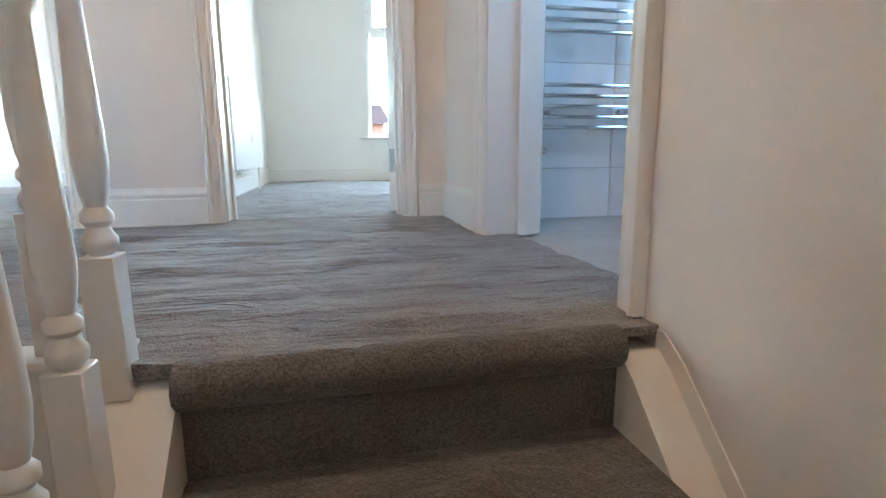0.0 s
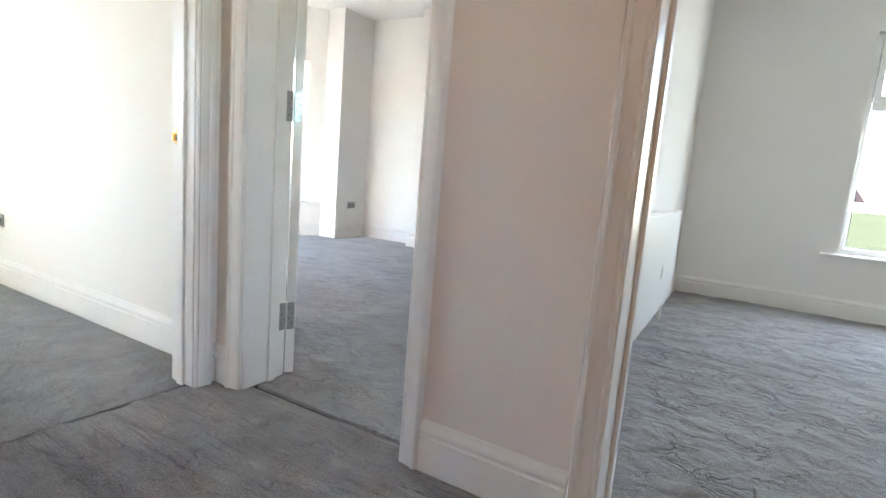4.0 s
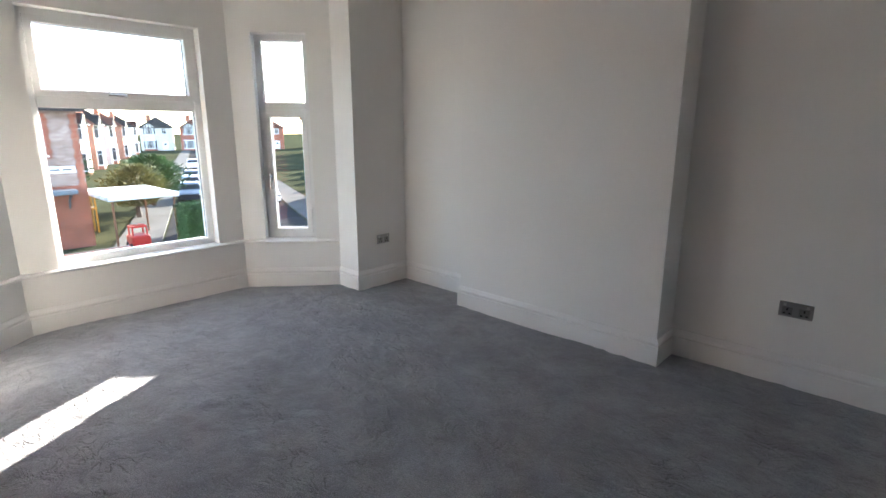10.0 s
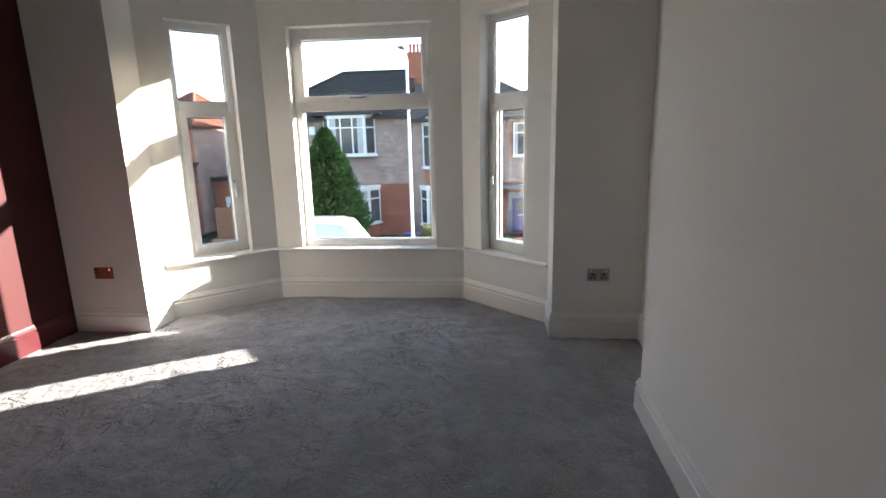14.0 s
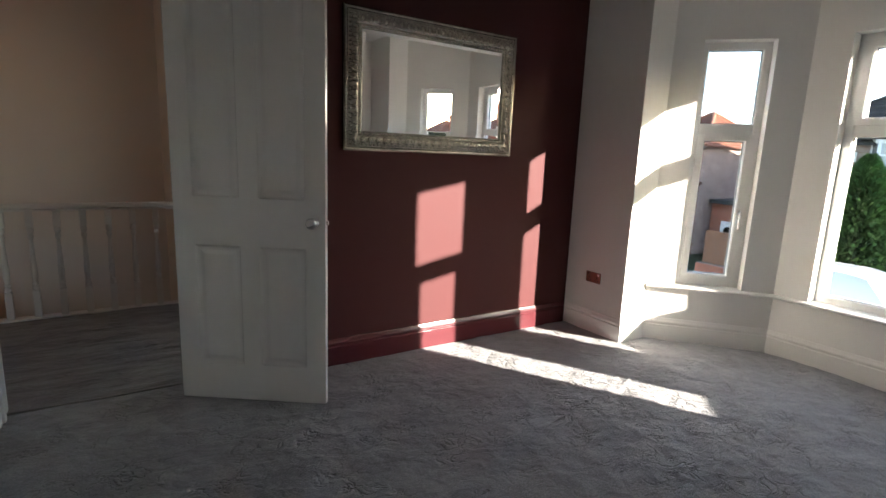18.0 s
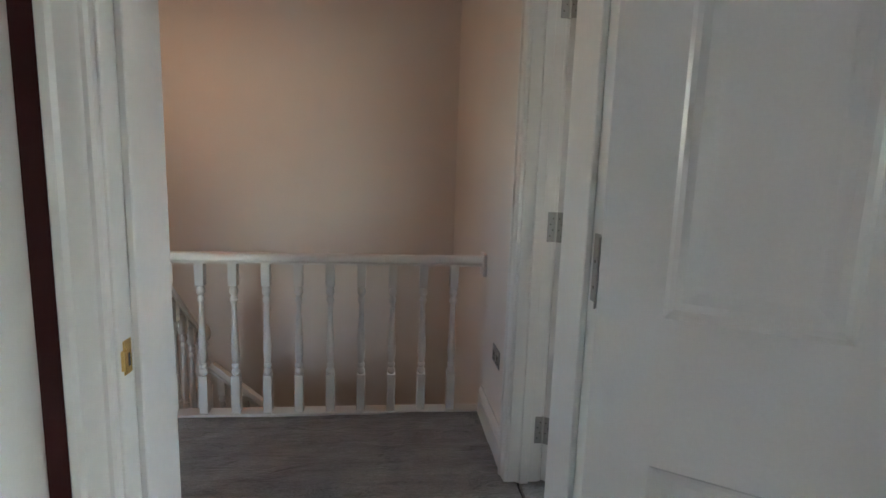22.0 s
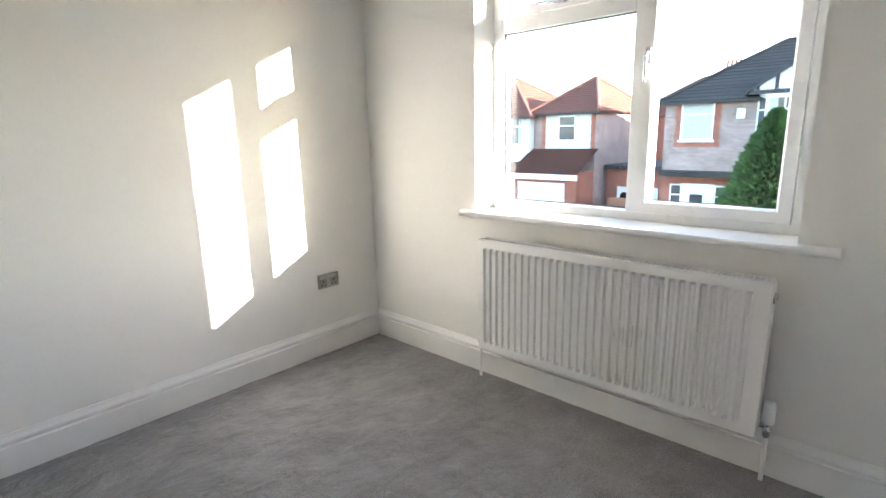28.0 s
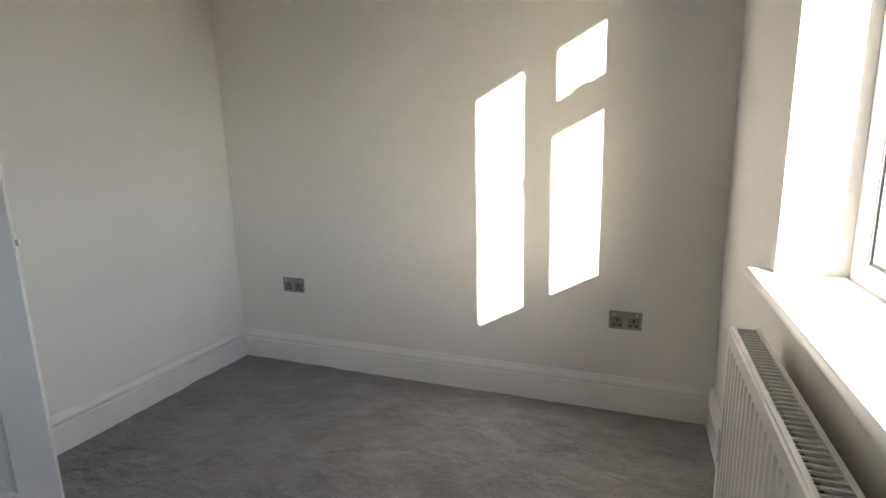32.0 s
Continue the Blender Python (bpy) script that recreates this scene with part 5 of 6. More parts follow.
M_CARD = material("dark_car_paint", (0.03, 0.034, 0.045), 0.18, vary=0.02, bump=0, coat=0.5)
M_TYRE = material("tyre_rubber", (0.025, 0.025, 0.025), 0.85, vary=0.1)
M_REDP = material("red_plastic", (0.55, 0.04, 0.03), 0.35, vary=0.04)
M_YELP = material("yellow_plastic", (0.45, 0.24, 0.03), 0.4, vary=0.05)
M_GREENP = material("green_plastic", (0.03, 0.16, 0.08), 0.45, vary=0.05)
M_FENCE = material("brown_fence_timber", (0.22, 0.10, 0.055), 0.9, vary=0.2, grain=30, bump=0.2)

tagged(part("ground", boxes((-900, 900, -900, 900, GZ - 0.5, GZ)), M_GRASS), "open ground reaching to the horizon", kind="structure")
tagged(part("road", boxes((-22.2, -12.0, -220, 220, GZ, GZ + 0.006)), M_ASPHALT), "grey asphalt street", kind="structure")
SIDE = pose(-22.2, 14.2, 0, 0, 0, 180 - 21.5)
bm = boxes((-2, 260, -3.8, 3.8, GZ, GZ + 0.010))
bm.transform(SIDE)
tagged(part("road_side_street", bm, M_ASPHALT), "grey asphalt side street", kind="structure")
for x0, x1, ya, yb in ((-11.9, -8.6, -220, 220), (-24.3, -22.3, -220, 9.2), (-24.3, -22.3, 20.0, 220)):
    tagged(part("pavement", bevelled(boxes((x0, x1, ya, yb, GZ - 0.05, GZ + 0.11)), 0.015, 1), M_PAVE), "grey paved footway with a kerb", kind="structure")
for s, a in ((-1, 4), (1, 4)):
    bm = bevelled(boxes((a, 250, min(s * 3.9, s * 5.9), max(s * 3.9, s * 5.9), GZ - 0.05, GZ + 0.11)), 0.015, 1)
    bm.transform(SIDE)
    tagged(part("pavement", bm, M_PAVE), "grey paved footway with a kerb", kind="structure")


def out_window(parent, m, w, h, cols, top=0.3, mat=None, name="window"):
    """A white framed house window; x across, y = 0 at the wall's face and -y out."""
    f = 0.07
    bm = boxes((0, w, -0.05, 0.03, 0, f), (0, w, -0.05, 0.03, h - f, h), (0, f, -0.049, 0.03, f, h - f), (w - f, w, -0.049, 0.03, f, h - f))
    for k in range(1, cols):
        x = w * k / cols
        box(bm, x - f / 2, x + f / 2, -0.045, 0.03, f, h - f)
    if top:
        box(bm, f, w - f, -0.04, 0.03, h * (1 - top) - f / 2, h * (1 - top) + f / 2)
    bm.transform(m)
    fr = part(name, bm, M_UPVC, parent)
    pb = boxes((f * 0.5, w - f * 0.5, 0.0, 0.02, f * 0.5, h - f * 0.5))
    pb.transform(m)
    part("pane", pb, mat or M_OUTWIN, fr)
    if cols > 1:
        cb = boxes((f, w * 0.2, -0.004, 0.001, f, h - f), (w * 0.8, w - f, -0.004, 0.001, f, h - f))
        cb.transform(m)
        part("curtain", cb, M_CURTAIN, fr)
    sb = boxes((-0.08, w + 0.08, -0.11, 0.03, -0.09, 0))
    sb.transform(m)
    part("sill", sb, M_UPVC, fr)
    return fr


def hip_roof(parent, x0, x1, y0, y1, z0, rise, mat, hips=(True, True), over=0.3, name="roof"):
    """A tiled roof in stepped courses, hipped at the ends that say so; the ridge runs along y."""
    x0, x1 = x0 - over, x1 + over
    y0, y1 = y0 - (over if hips[0] else 0), y1 + (over if hips[1] else 0)
    half = (x1 - x0) / 2
    ky = min(1.0, (y1 - y0) / (1 + hips[0] * hips[1]) * 0.97 / half)
    n = max(4, int(math.hypot(half, rise) / 0.30))
    bm = bmesh.new()

    def ring(d, z):
        a, b = (d * ky if hips[0] else 0), (d * ky if hips[1] else 0)
        return [bm.verts.new(c) for c in ((x0 + d, y0 + a, z), (x1 - d, y0 + a, z), (x1 - d, y1 - b, z), (x0 + d, y1 - b, z))]

    last = ring(0, z0 - 0.06)
    for i in range(n):
        d0, d1 = half * i / n, half * (i + 1) / n * (1 if i < n - 1 else 0.995)
        lo, hi = ring(d0, z0 + rise * i / n + 0.035), ring(d1, z0 + rise * (i + 1) / n)
        for a, b in ((last, lo), (lo, hi)):
            for k in range(4):
                if (k == 0 and not hips[0]) or (k == 2 and not hips[1]):
                    continue
                bm.faces.new((a[k], a[(k + 1) % 4], b[(k + 1) % 4], b[k]))
        last = hi
    bm.faces.new(last)
    roof = part(name, bm, mat, parent)
    a, b = y0 + (half * ky if hips[0] else 0), y1 - (half * ky if hips[1] else 0)
    part("ridge_tiles", tube(bmesh.new(), [((x0 + x1) / 2, a, z0 + rise), ((x0 + x1) / 2, b, z0 + rise)], 0.11, 8), M_RIDGE if mat is M_RTILE else mat, roof)
    for k, (ye, ym) in enumerate(((y0, a), (y1, b))):
        for xe in (x0, x1):
            if hips[k]:
                part("hip_tiles", tube(bmesh.new(), [(xe, ye, z0 + 0.03), ((x0 + x1) / 2, ym, z0 + rise + 0.03)], 0.10, 6), M_RIDGE if mat is M_RTILE else mat, roof)
    gb = boxes((x1 - 0.03, x1 + 0.09, y0, y1, z0 - 0.14, z0 - 0.03))
    part("gutter", gb, M_TIMBER, roof)
    return roof


def chimney(parent, x, y, z0, z1, w=0.7, l=1.1, pots=4):
    bm = boxes((x - w / 2, x + w / 2, y - l / 2, y + l / 2, z0, z1 - 0.06))
    for d, za, zb in ((0.07, z0, z0 + 0.5), (0.035, z1 - 0.42, z1 - 0.33), (0.075, z1 - 0.33, z1 - 0.14), (0.03, z1 - 0.14, z1)):
        box(bm, x - w / 2 - d, x + w / 2 + d, y - l / 2 - d, y + l / 2 + d, za, zb)
    st = part("chimney", bm, M_BRICKR, parent)
    for k in range(pots):
        part("chimney_pot", lathe(bmesh.new(), [(0.10, z1), (0.085, z1 + 0.05), (0.08, z1 + 0.42), (0.105, z1 + 0.45), (0.105, z1 + 0.50), (0.07, z1 + 0.51)], 10, Matrix.Translation((x, y - l / 2 + l * (k + 0.5) / pots, 0))), M_BRICKR, st, smooth=True)
    return st


def face(x, y, z):
    """A pose on a facade that looks towards +x: local x runs to -y, as seen from the street's far side to the left."""
    return pose(x, y, z, 0, 0, 90)


def quoins(parent, x, y, z0, z1, mat, wide=0.30, thick=0.03):
    me = None
    k, z = 0, z0
    while z < z1 - 0.1:
        w = wide if k % 2 else wide * 0.62
        part("quoin", boxes((x - 0.02, x + thick, y - w / 2, y + w / 2, z + 0.006, z + 0.22)), mat, parent)
        z, k = z + 0.226, k + 1


def bay(parent, x, y0, y1, z0, z1, proj, cols, roof_mat=None, splay=0.45, skirt_mat=None, z_low=None):
    """A projecting bay: three faces of tall lights under a flat head, on a skirt of brick."""
    pts = [(x, y0), (x + proj, y0 + splay), (x + proj, y1 - splay), (x, y1)]
    root = slab("bay", pts, z0 - 0.12, z0, M_UPVC, "")
    root.parent = parent
    if skirt_mat:
        s = slab("bay_skirt", [(a - 0.03 if a > x else a, b) for a, b in pts], z_low, z0 - 0.12, skirt_mat, "")
        s.parent = parent
    hd = slab("bay_head", [(a + (0.08 if a > x else 0), b + (-0.1 if b < (y0 + y1) / 2 else 0.1)) for a, b in pts], z1, z1 + 0.2, M_UPVC, "")
    hd.parent = parent
    for k in range(3):
        p, q = pts[k], pts[k + 1]
        L = math.dist(p, q)
        m = pose(p[0], p[1], z0, 0, 0, math.degrees(math.atan2(q[1] - p[1], q[0] - p[0])))
        out_window(parent, m, L, z1 - z0, cols if k == 1 else 1, 0.28)
    return root


def gable(parent, x, y0, y1, z, rise, proj):
    """A half-timbered gablet over a bay."""
    bm = bmesh.new()
    ym = (y0 + y1) / 2
    tri = [(y0, z), (y1, z), (ym, z + rise)]
    for a in (x, x + proj):
        bm.faces.new([bm.verts.new((a, y, zz)) for y, zz in tri])
    g = part("gable", bm, M_RENDER, parent)
    for k in range(5):
        y = y0 + (y1 - y0) * (k + 0.5) / 5
        h = rise * (1 - abs(y - ym) / ((y1 - y0) / 2))
        part("timber", boxes((x + proj, x + proj + 0.04, y - 0.07, y + 0.07, z, z + h)), M_TIMBER, g)
    part("timber", boxes((x + proj, x + proj + 0.05, y0, y1, z - 0.1, z + 0.08)), M_TIMBER, g)
    for s in (-1, 1):
        ye = y0 if s < 0 else y1
        part("barge_board", sweep(bmesh.new(), [(-0.05, -0.09), (0.05, -0.09), (0.05, 0.09), (-0.05, 0.09)], [(x + proj + 0.03, ye + s * 0.2, z - 0.08), (x + proj + 0.03, ym, z + rise + 0.04)], (1, 0, 0)), M_TIMBER, g)
        rb = bmesh.new()
        vs = [rb.verts.new(c) for c in ((x + proj + 0.1, ye + s * 0.22, z - 0.05), (x + proj + 0.1, ym, z + rise + 0.1), (x - 2.2, ym, z + rise + 0.1), (x - 0.4, ye + s * 0.22, z - 0.05))]
        rb.faces.new(vs)
        bmesh.ops.solidify(rb, geom=rb.faces[:], thickness=0.06)
        part("gable_roof", rb, M_RTILE if parent.name.startswith("white") else M_SLATE, g)
    return g


def house(name, x, y0, y1, depth, eaves, mat, label):
    root = thing(name, pose(0, 0, 0), label, "house", "houses along the street")
    part("wall", boxes((x - depth, x, y0, y1, GZ, eaves)), mat, root)
    return root


def out_door(parent, x, y, z, w, h, mat):
    d = part("front_door", bevelled(boxes((x - 0.02, x + 0.05, y, y + w, z, z + h)), 0.01, 1), mat, parent)
    part("door_glass", boxes((x + 0.05, x + 0.062, y + w * 0.2, y + w * 0.8, z + h * 0.66, z + h * 0.9)), M_OUTWIN, d)
    part("letter_box", boxes((x + 0.05, x + 0.065, y + w * 0.36, y + w * 0.64, z + h * 0.48, z + h * 0.52)), M_STEEL, d)
    part("door_surround", boxes((x - 0.01, x + 0.03, y - 0.28, y, z, z + h + 0.3), (x - 0.01, x + 0.03, y + w, y + w + 0.28, z, z + h + 0.3), (x - 0.01, x + 0.031, y, y + w, z + h, z + h + 0.3)), M_BLUEG if mat is M_BLUE else M_UPVC, d)
    return d


X = -30.0
# the pair opposite: north half with the blue door
N1 = house("brick_house", X, 1.7, 10.0, 8.5, 2.45, M_BRICKP, "weathered brick house with a white bay and a blue door")
hip_roof(N1, X - 8.5, X, 1.7, 10.0, 2.45, 2.7, M_GTILE, (False, True))
chimney(N1, X - 3.8, 1.72, 4.4, 6.5, 0.8, 0.9, 4)
bay(N1, X, 2.5, 5.8, -0.15, 2.15, 0.55, 4)
bay(N1, X, 2.3, 5.95, -3.35, -1.35, 0.65, 4, skirt_mat=M_BRICKR, z_low=GZ)
s = slab("bay_panel", [(X, 2.55), (X + 0.5, 3.0), (X + 0.5, 5.3), (X, 5.75)], -1.15, -0.27, M_BRICKR, "red brick panel between the bays")
s.parent = N1
gable(N1, X, 2.3, 6.0, 2.35, 0.9, 0.6)
out_window(N1, face(X + 0.03, 7.46, 0.38), 1.2, 1.75, 2, 0.3)
for yy in (7.38, 8.74):
    quoins(N1, X, yy, 0.2, 2.2, M_BRICKR)
quoins(N1, X, 9.83, -1.4, 2.3, M_BRICKR)
part("brick_band", boxes((X - 0.01, X + 0.025, 6.0, 10.0, GZ, -1.05)), M_BRICKR, N1)
out_door(N1, X + 0.03, 7.42, -3.88, 0.92, 1.95, M_BLUE)
part("canopy", bevelled(boxes((X, X + 0.9, 6.7, 9.45, -1.38, -1.18)), 0.03), M_BLUEG, N1)
for yy in (6.85, 9.2):
    part("canopy_bracket", sweep(bmesh.new(), [(-0.04, -0.04), (0.04, -0.04), (0.04, 0.04), (-0.04, 0.04)], [(X, yy, -2.1), (X + 0.3, yy, -1.6), (X + 0.75, yy, -1.4)]), M_BLUEG, N1)
sg = part("street_sign", bevelled(boxes((X + 0.02, X + 0.05, 8.1, 9.65, -0.46, -0.14)), 0.01, 1), M_UPVC, N1)
for k in range(3):
    part("lettering", boxes((X + 0.05, X + 0.054, 8.22 + 0.46 * k, 8.58 + 0.46 * k, -0.33, -0.27)), M_TIMBER, sg)
part("downpipe", tube(bmesh.new(), [(X + 0.08, 1.75, 2.4), (X + 0.08, 1.75, GZ)], 0.05, 8), M_TIMBER, N1)
# the south half with the slate roof
S1 = house("brick_house", X, -7.2, 1.69, 8.5, 2.65, M_BRICKP, "weathered brick house with slate roof and half-timbered gable")
hip_roof(S1, X - 8.5, X, -7.2, 1.69, 2.65, 2.9, M_SLATE, (True, False))
bay(S1, X, -3.1, -0.2, 0.62, 2.65, 0.6, 3)
gable(S1, X, -3.4, 0.1, 2.85, 1.15, 0.7)
bay(S1, X, -3.2, -0.1, -3.2, -1.3, 0.7, 3, skirt_mat=M_BRICKR, z_low=GZ)
part("brick_band", boxes((X - 0.01, X + 0.025, -7.2, 1.69, GZ, -1.05)), M_BRICKR, S1)
out_window(S1, face(X + 0.03, -6.40, 0.78), 1.5, 1.9, 1, 0.35, M_CURTAIN)
part("window_surround", boxes((X, X + 0.02, -6.72, -4.58, 0.45, 0.68)), M_BRICKR, S1)
for yy in (-6.55, -4.75):
    quoins(S1, X, yy, 0.6, 2.6, M_BRICKR)
part("porch_roof", bevelled(boxes((X, X + 1.0, -7.0, -3.3, -0.95, -0.7)), 0.04), M_SLATE, S1)
out_door(S1, X + 0.05, -5.9, -3.85, 1.0, 2.2, M_UPVC)
out_window(S1, face(X + 0.05, -6.7, -3.2), 0.6, 1.8, 1, 0.3)
out_window(S1, face(X + 0.05, -4.6, -3.2), 0.9, 1.8, 1, 0.3)
part("alarm_box", bevelled(boxes((X, X + 0.1, -3.95, -3.6, 1.75, 2.2)), 0.02), M_UPVC, S1)
# the white rendered house, with its garage wing
W1 = house("white_house", X, -23.5, -15.3, 8.5, 2.3, M_RENDER, "white rendered house with red roof tiles and timbered gable")
hip_roof(W1, X - 8.5, X, -23.5, -15.3, 2.3, 2.9, M_RTILE, (False, True))
chimney(W1, X - 4.2, -23.2, 4.2, 6.9, 0.9, 1.8, 6)
part("aerial", tube(bmesh.new(), [(X - 4.2, -23.6, 6.8), (X - 4.2, -23.6, 9.0)], 0.03, 6), M_STEEL, W1)
bay(W1, X, -21.9, -19.3, 0.35, 2.2, 0.55, 3)
gable(W1, X, -22.1, -19.1, 2.3, 1.1, 0.6)
part("brick_band", boxes((X - 0.01, X + 0.025, -23.5, -15.3, GZ, -1.0)), M_BRICKR, W1)
bay(W1, X, -22.5, -18.6, -3.4, -1.3, 0.6, 4, skirt_mat=M_BRICKR, z_low=GZ)
out_window(W1, face(X + 0.03, -17.5, 0.6), 1.75, 1.72, 2, 0.35)
pr = part("porch", boxes((X, X + 1.6, -18.6, -15.3, GZ, -3.4)), M_BRICKR, W1)
out_window(pr, pose(X + 1.6, -18.6, -3.4, 0, 0, 90), 3.3, 2.1, 5, 0.25)
rb = bmesh.new()
rb.faces.new([rb.verts.new(c) for c in ((X + 1.9, -18.9, -1.25), (X + 1.9, -15.0, -1.25), (X, -15.0, -0.45), (X, -18.9, -0.45))])
bmesh.ops.solidify(rb, geom=rb.faces[:], thickness=0.1)
part("porch_roof", rb, M_RTILE, W1)
W2 = house("white_house", X, -31.8, -23.52, 8.5, 2.3, M_RENDER, "white rendered half of a pair with a dark slate roof")
hip_roof(W2, X - 8.5, X, -31.8, -23.52, 2.3, 2.9, M_SLATE, (True, False))
bay(W2, X, -27.9, -25.3, 0.35, 2.2, 0.55, 3)
gable(W2, X, -28.1, -25.1, 2.3, 1.1, 0.6)
part("brick_band", boxes((X - 0.01, X + 0.025, -31.8, -23.52, GZ, -1.0)), M_BRICKR, W2)
bay(W2, X, -28.3, -24.4, -3.4, -1.3, 0.6, 4, skirt_mat=M_BRICKR, z_low=GZ)
L1 = house("garage_wing", X - 0.5, -15.28, -11.2, 8.0, 2.45, M_BRICKP, "white fronted wing with a lean-to garage and red tiled roof")
part("render_front", boxes((X - 0.5, X - 0.46, -14.5, -11.4, 0.3, 2.4)), M_RENDER, L1)
hip_roof(L1, X - 8.5, X - 0.5, -15.28, -11.2, 2.45, 2.2, M_RTILE, (True, True))
for yy in (-11.35, -14.55):
    quoins(L1, X - 0.47, yy, 0.3, 2.4, M_BRICKR)
out_window(L1, face(X - 0.43, -13.55, 0.8), 1.15, 1.45, 1, 0.4)
part("garage", boxes((X - 0.5, X + 1.6, -15.25, -11.2, GZ, -0.9)), M_BRICKR, L1)
rb = bmesh.new()
rb.faces.new([rb.verts.new(c) for c in ((X + 2.0, -15.4, -0.95), (X + 2.0, -10.95, -0.95), (X - 0.45, -10.95, 0.35), (X - 0.45, -15.4, 0.35))])
bmesh.ops.solidify(rb, geom=rb.faces[:], thickness=0.1)
part("garage_roof", rb, M_RTILE, L1)
part("fascia", boxes((X + 1.95, X + 2.02, -15.4, -10.95, -1.3, -1.0)), M_UPVC, L1)
gd = part("garage_door", boxes((X + 1.6, X + 1.66, -15.0, -11.9, GZ, -1.5)), M_UPVC, L1)
for k in range(4):
    part("door_rib", boxes((X + 1.66, X + 1.675, -14.9, -12.0, GZ + 0.2 + 0.6 * k, GZ + 0.24 + 0.6 * k)), M_STEEL, gd)
G2 = house("side_garage", X - 2, -11.1, -7.4, 6.0, -0.9, M_BRICKR, "low red brick garage with white doors and flat roof")
part("flat_roof", boxes((X - 8.2, X - 1.7, -11.15, -7.35, -0.9, -0.65)), M_TIMBER, G2)
gd = part("garage_door", boxes((X - 2, X - 1.94, -10.4, -8.0, GZ, -1.9)), M_UPVC, G2)
for yy in (-9.95, -9.2, -8.45):
    lb = bmesh.new()
    lb.faces.new([lb.verts.new((X - 1.935, yy + dy, -2.75 + dz)) for dy, dz in [(-0.24, 0), (0.24, 0)] + [(0.24 * math.cos(math.radians(a)), 0.36 + 0.17 * math.sin(math.radians(a))) for a in range(0, 181, 20)]])
    bmesh.ops.solidify(lb, geom=lb.faces[:], thickness=-0.02)
    part("door_light", lb, M_TIMBER, gd)


# plainer houses farther along both streets, built once and set out again
def terrace(name, mat, roof_mat, label):
    root = thing(name, pose(0, 0, 0), label, "house", "houses along the street")
    part("wall", boxes((-8, 0, 0, 8, GZ, 2.3)), mat, root)
    hip_roof(root, -8, 0, 0, 8, 2.3, 2.8, roof_mat, (True, True))
    chimney(root, -4, 2.2, 4.0, 5.7)
    bay(root, 0, 0.8, 3.8, 0.4, 2.2, 0.5, 3)
    bay(root, 0, 0.7, 3.9, -3.4, -1.3, 0.6, 3, skirt_mat=M_BRICKR, z_low=GZ)
    gable(root, 0, 0.6, 4.0, 2.3, 1.2, 0.6)
    out_window(root, face(0.03, 5.2, 0.5), 1.4, 1.6, 2, 0.3)
    out_door(root, 0.03, 5.5, GZ + 0.1, 0.95, 2.1, M_UPVC)
    for z in (-3.2, 0.4):
        for x in (-2.6, -5.4):
            out_window(root, pose(x - 0.6, -0.03, z, 0, 0, 0), 1.1, 1.6, 2, 0.3)
            out_window(root, pose(x + 0.6, 8.03, z, 0, 0, 180), 1.1, 1.6, 2, 0.3)
    return root


T1 = terrace("red_brick_house", M_BRICKR, M_RTILE, "red brick house with white bays and a timbered gable")
T2 = terrace("white_gabled_house", M_RENDER, M_SLATE, "white rendered house with bays and a slate roof")
T1.matrix_basis = SIDE @ pose(30, -24, 0, 0, 0, 90)
T2.matrix_basis = SIDE @ pose(42, -25, 0, 0, 0, 90)
for k, (sx, sy, rz) in enumerate(((54, -24, 90), (66, -25, 90), (80, -24, 90), (95, -24, 90), (112, -25, 90), (40, 15, -90), (52, 15, -90), (64, 15, -90), (78, 15, -90), (95, 15, -90), (115, 15, -90), (140, -14, 180), (140, -4, 180), (140, 6, 180), (142, 16, 180), (144, -30, 180))):
    copy_thing(T1 if k % 2 else T2, SIDE @ pose(sx, sy, 0, 0, 0, rz))
for y in (27, 37, 47):
    copy_thing(T1, pose(X, y, 0))
for y in (-42, -53):
    copy_thing(T1, pose(X, y, 0))
for y in (-14, -5):
    copy_thing(T1, pose(-50, y + 8, 0, 0, 0, 180))
# behind the rear bedroom
# out of view: a house stretched taller to keep sun off the rear window
copy_thing(T1, pose(-10.4, 16, GZ, 0, 0, -90) @ Matrix.Diagonal((1, 1, 1.35, 1)) @ Matrix.Translation((0, 0, -GZ)))
OB = thing("brick_outhouse", pose(0, 0, 0), "red brick outhouse with a sloping tiled roof", "outhouse")
part("wall", boxes((-2.0, 1.42, 12.6, 15.2, GZ, 1.1)), M_BRICKR, OB)
rb = bmesh.new()
rb.faces.new([rb.verts.new(c) for c in ((-2.2, 12.4, 1.05), (1.6, 12.4, 1.05), (1.6, 15.3, 1.75), (-2.2, 15.3, 1.75))])
bmesh.ops.solidify(rb, geom=rb.faces[:], thickness=0.1)
part("roof", rb, M_RTILE, OB)
copy_thing(T2, pose(-6, 26, 0, 0, 0, -90))


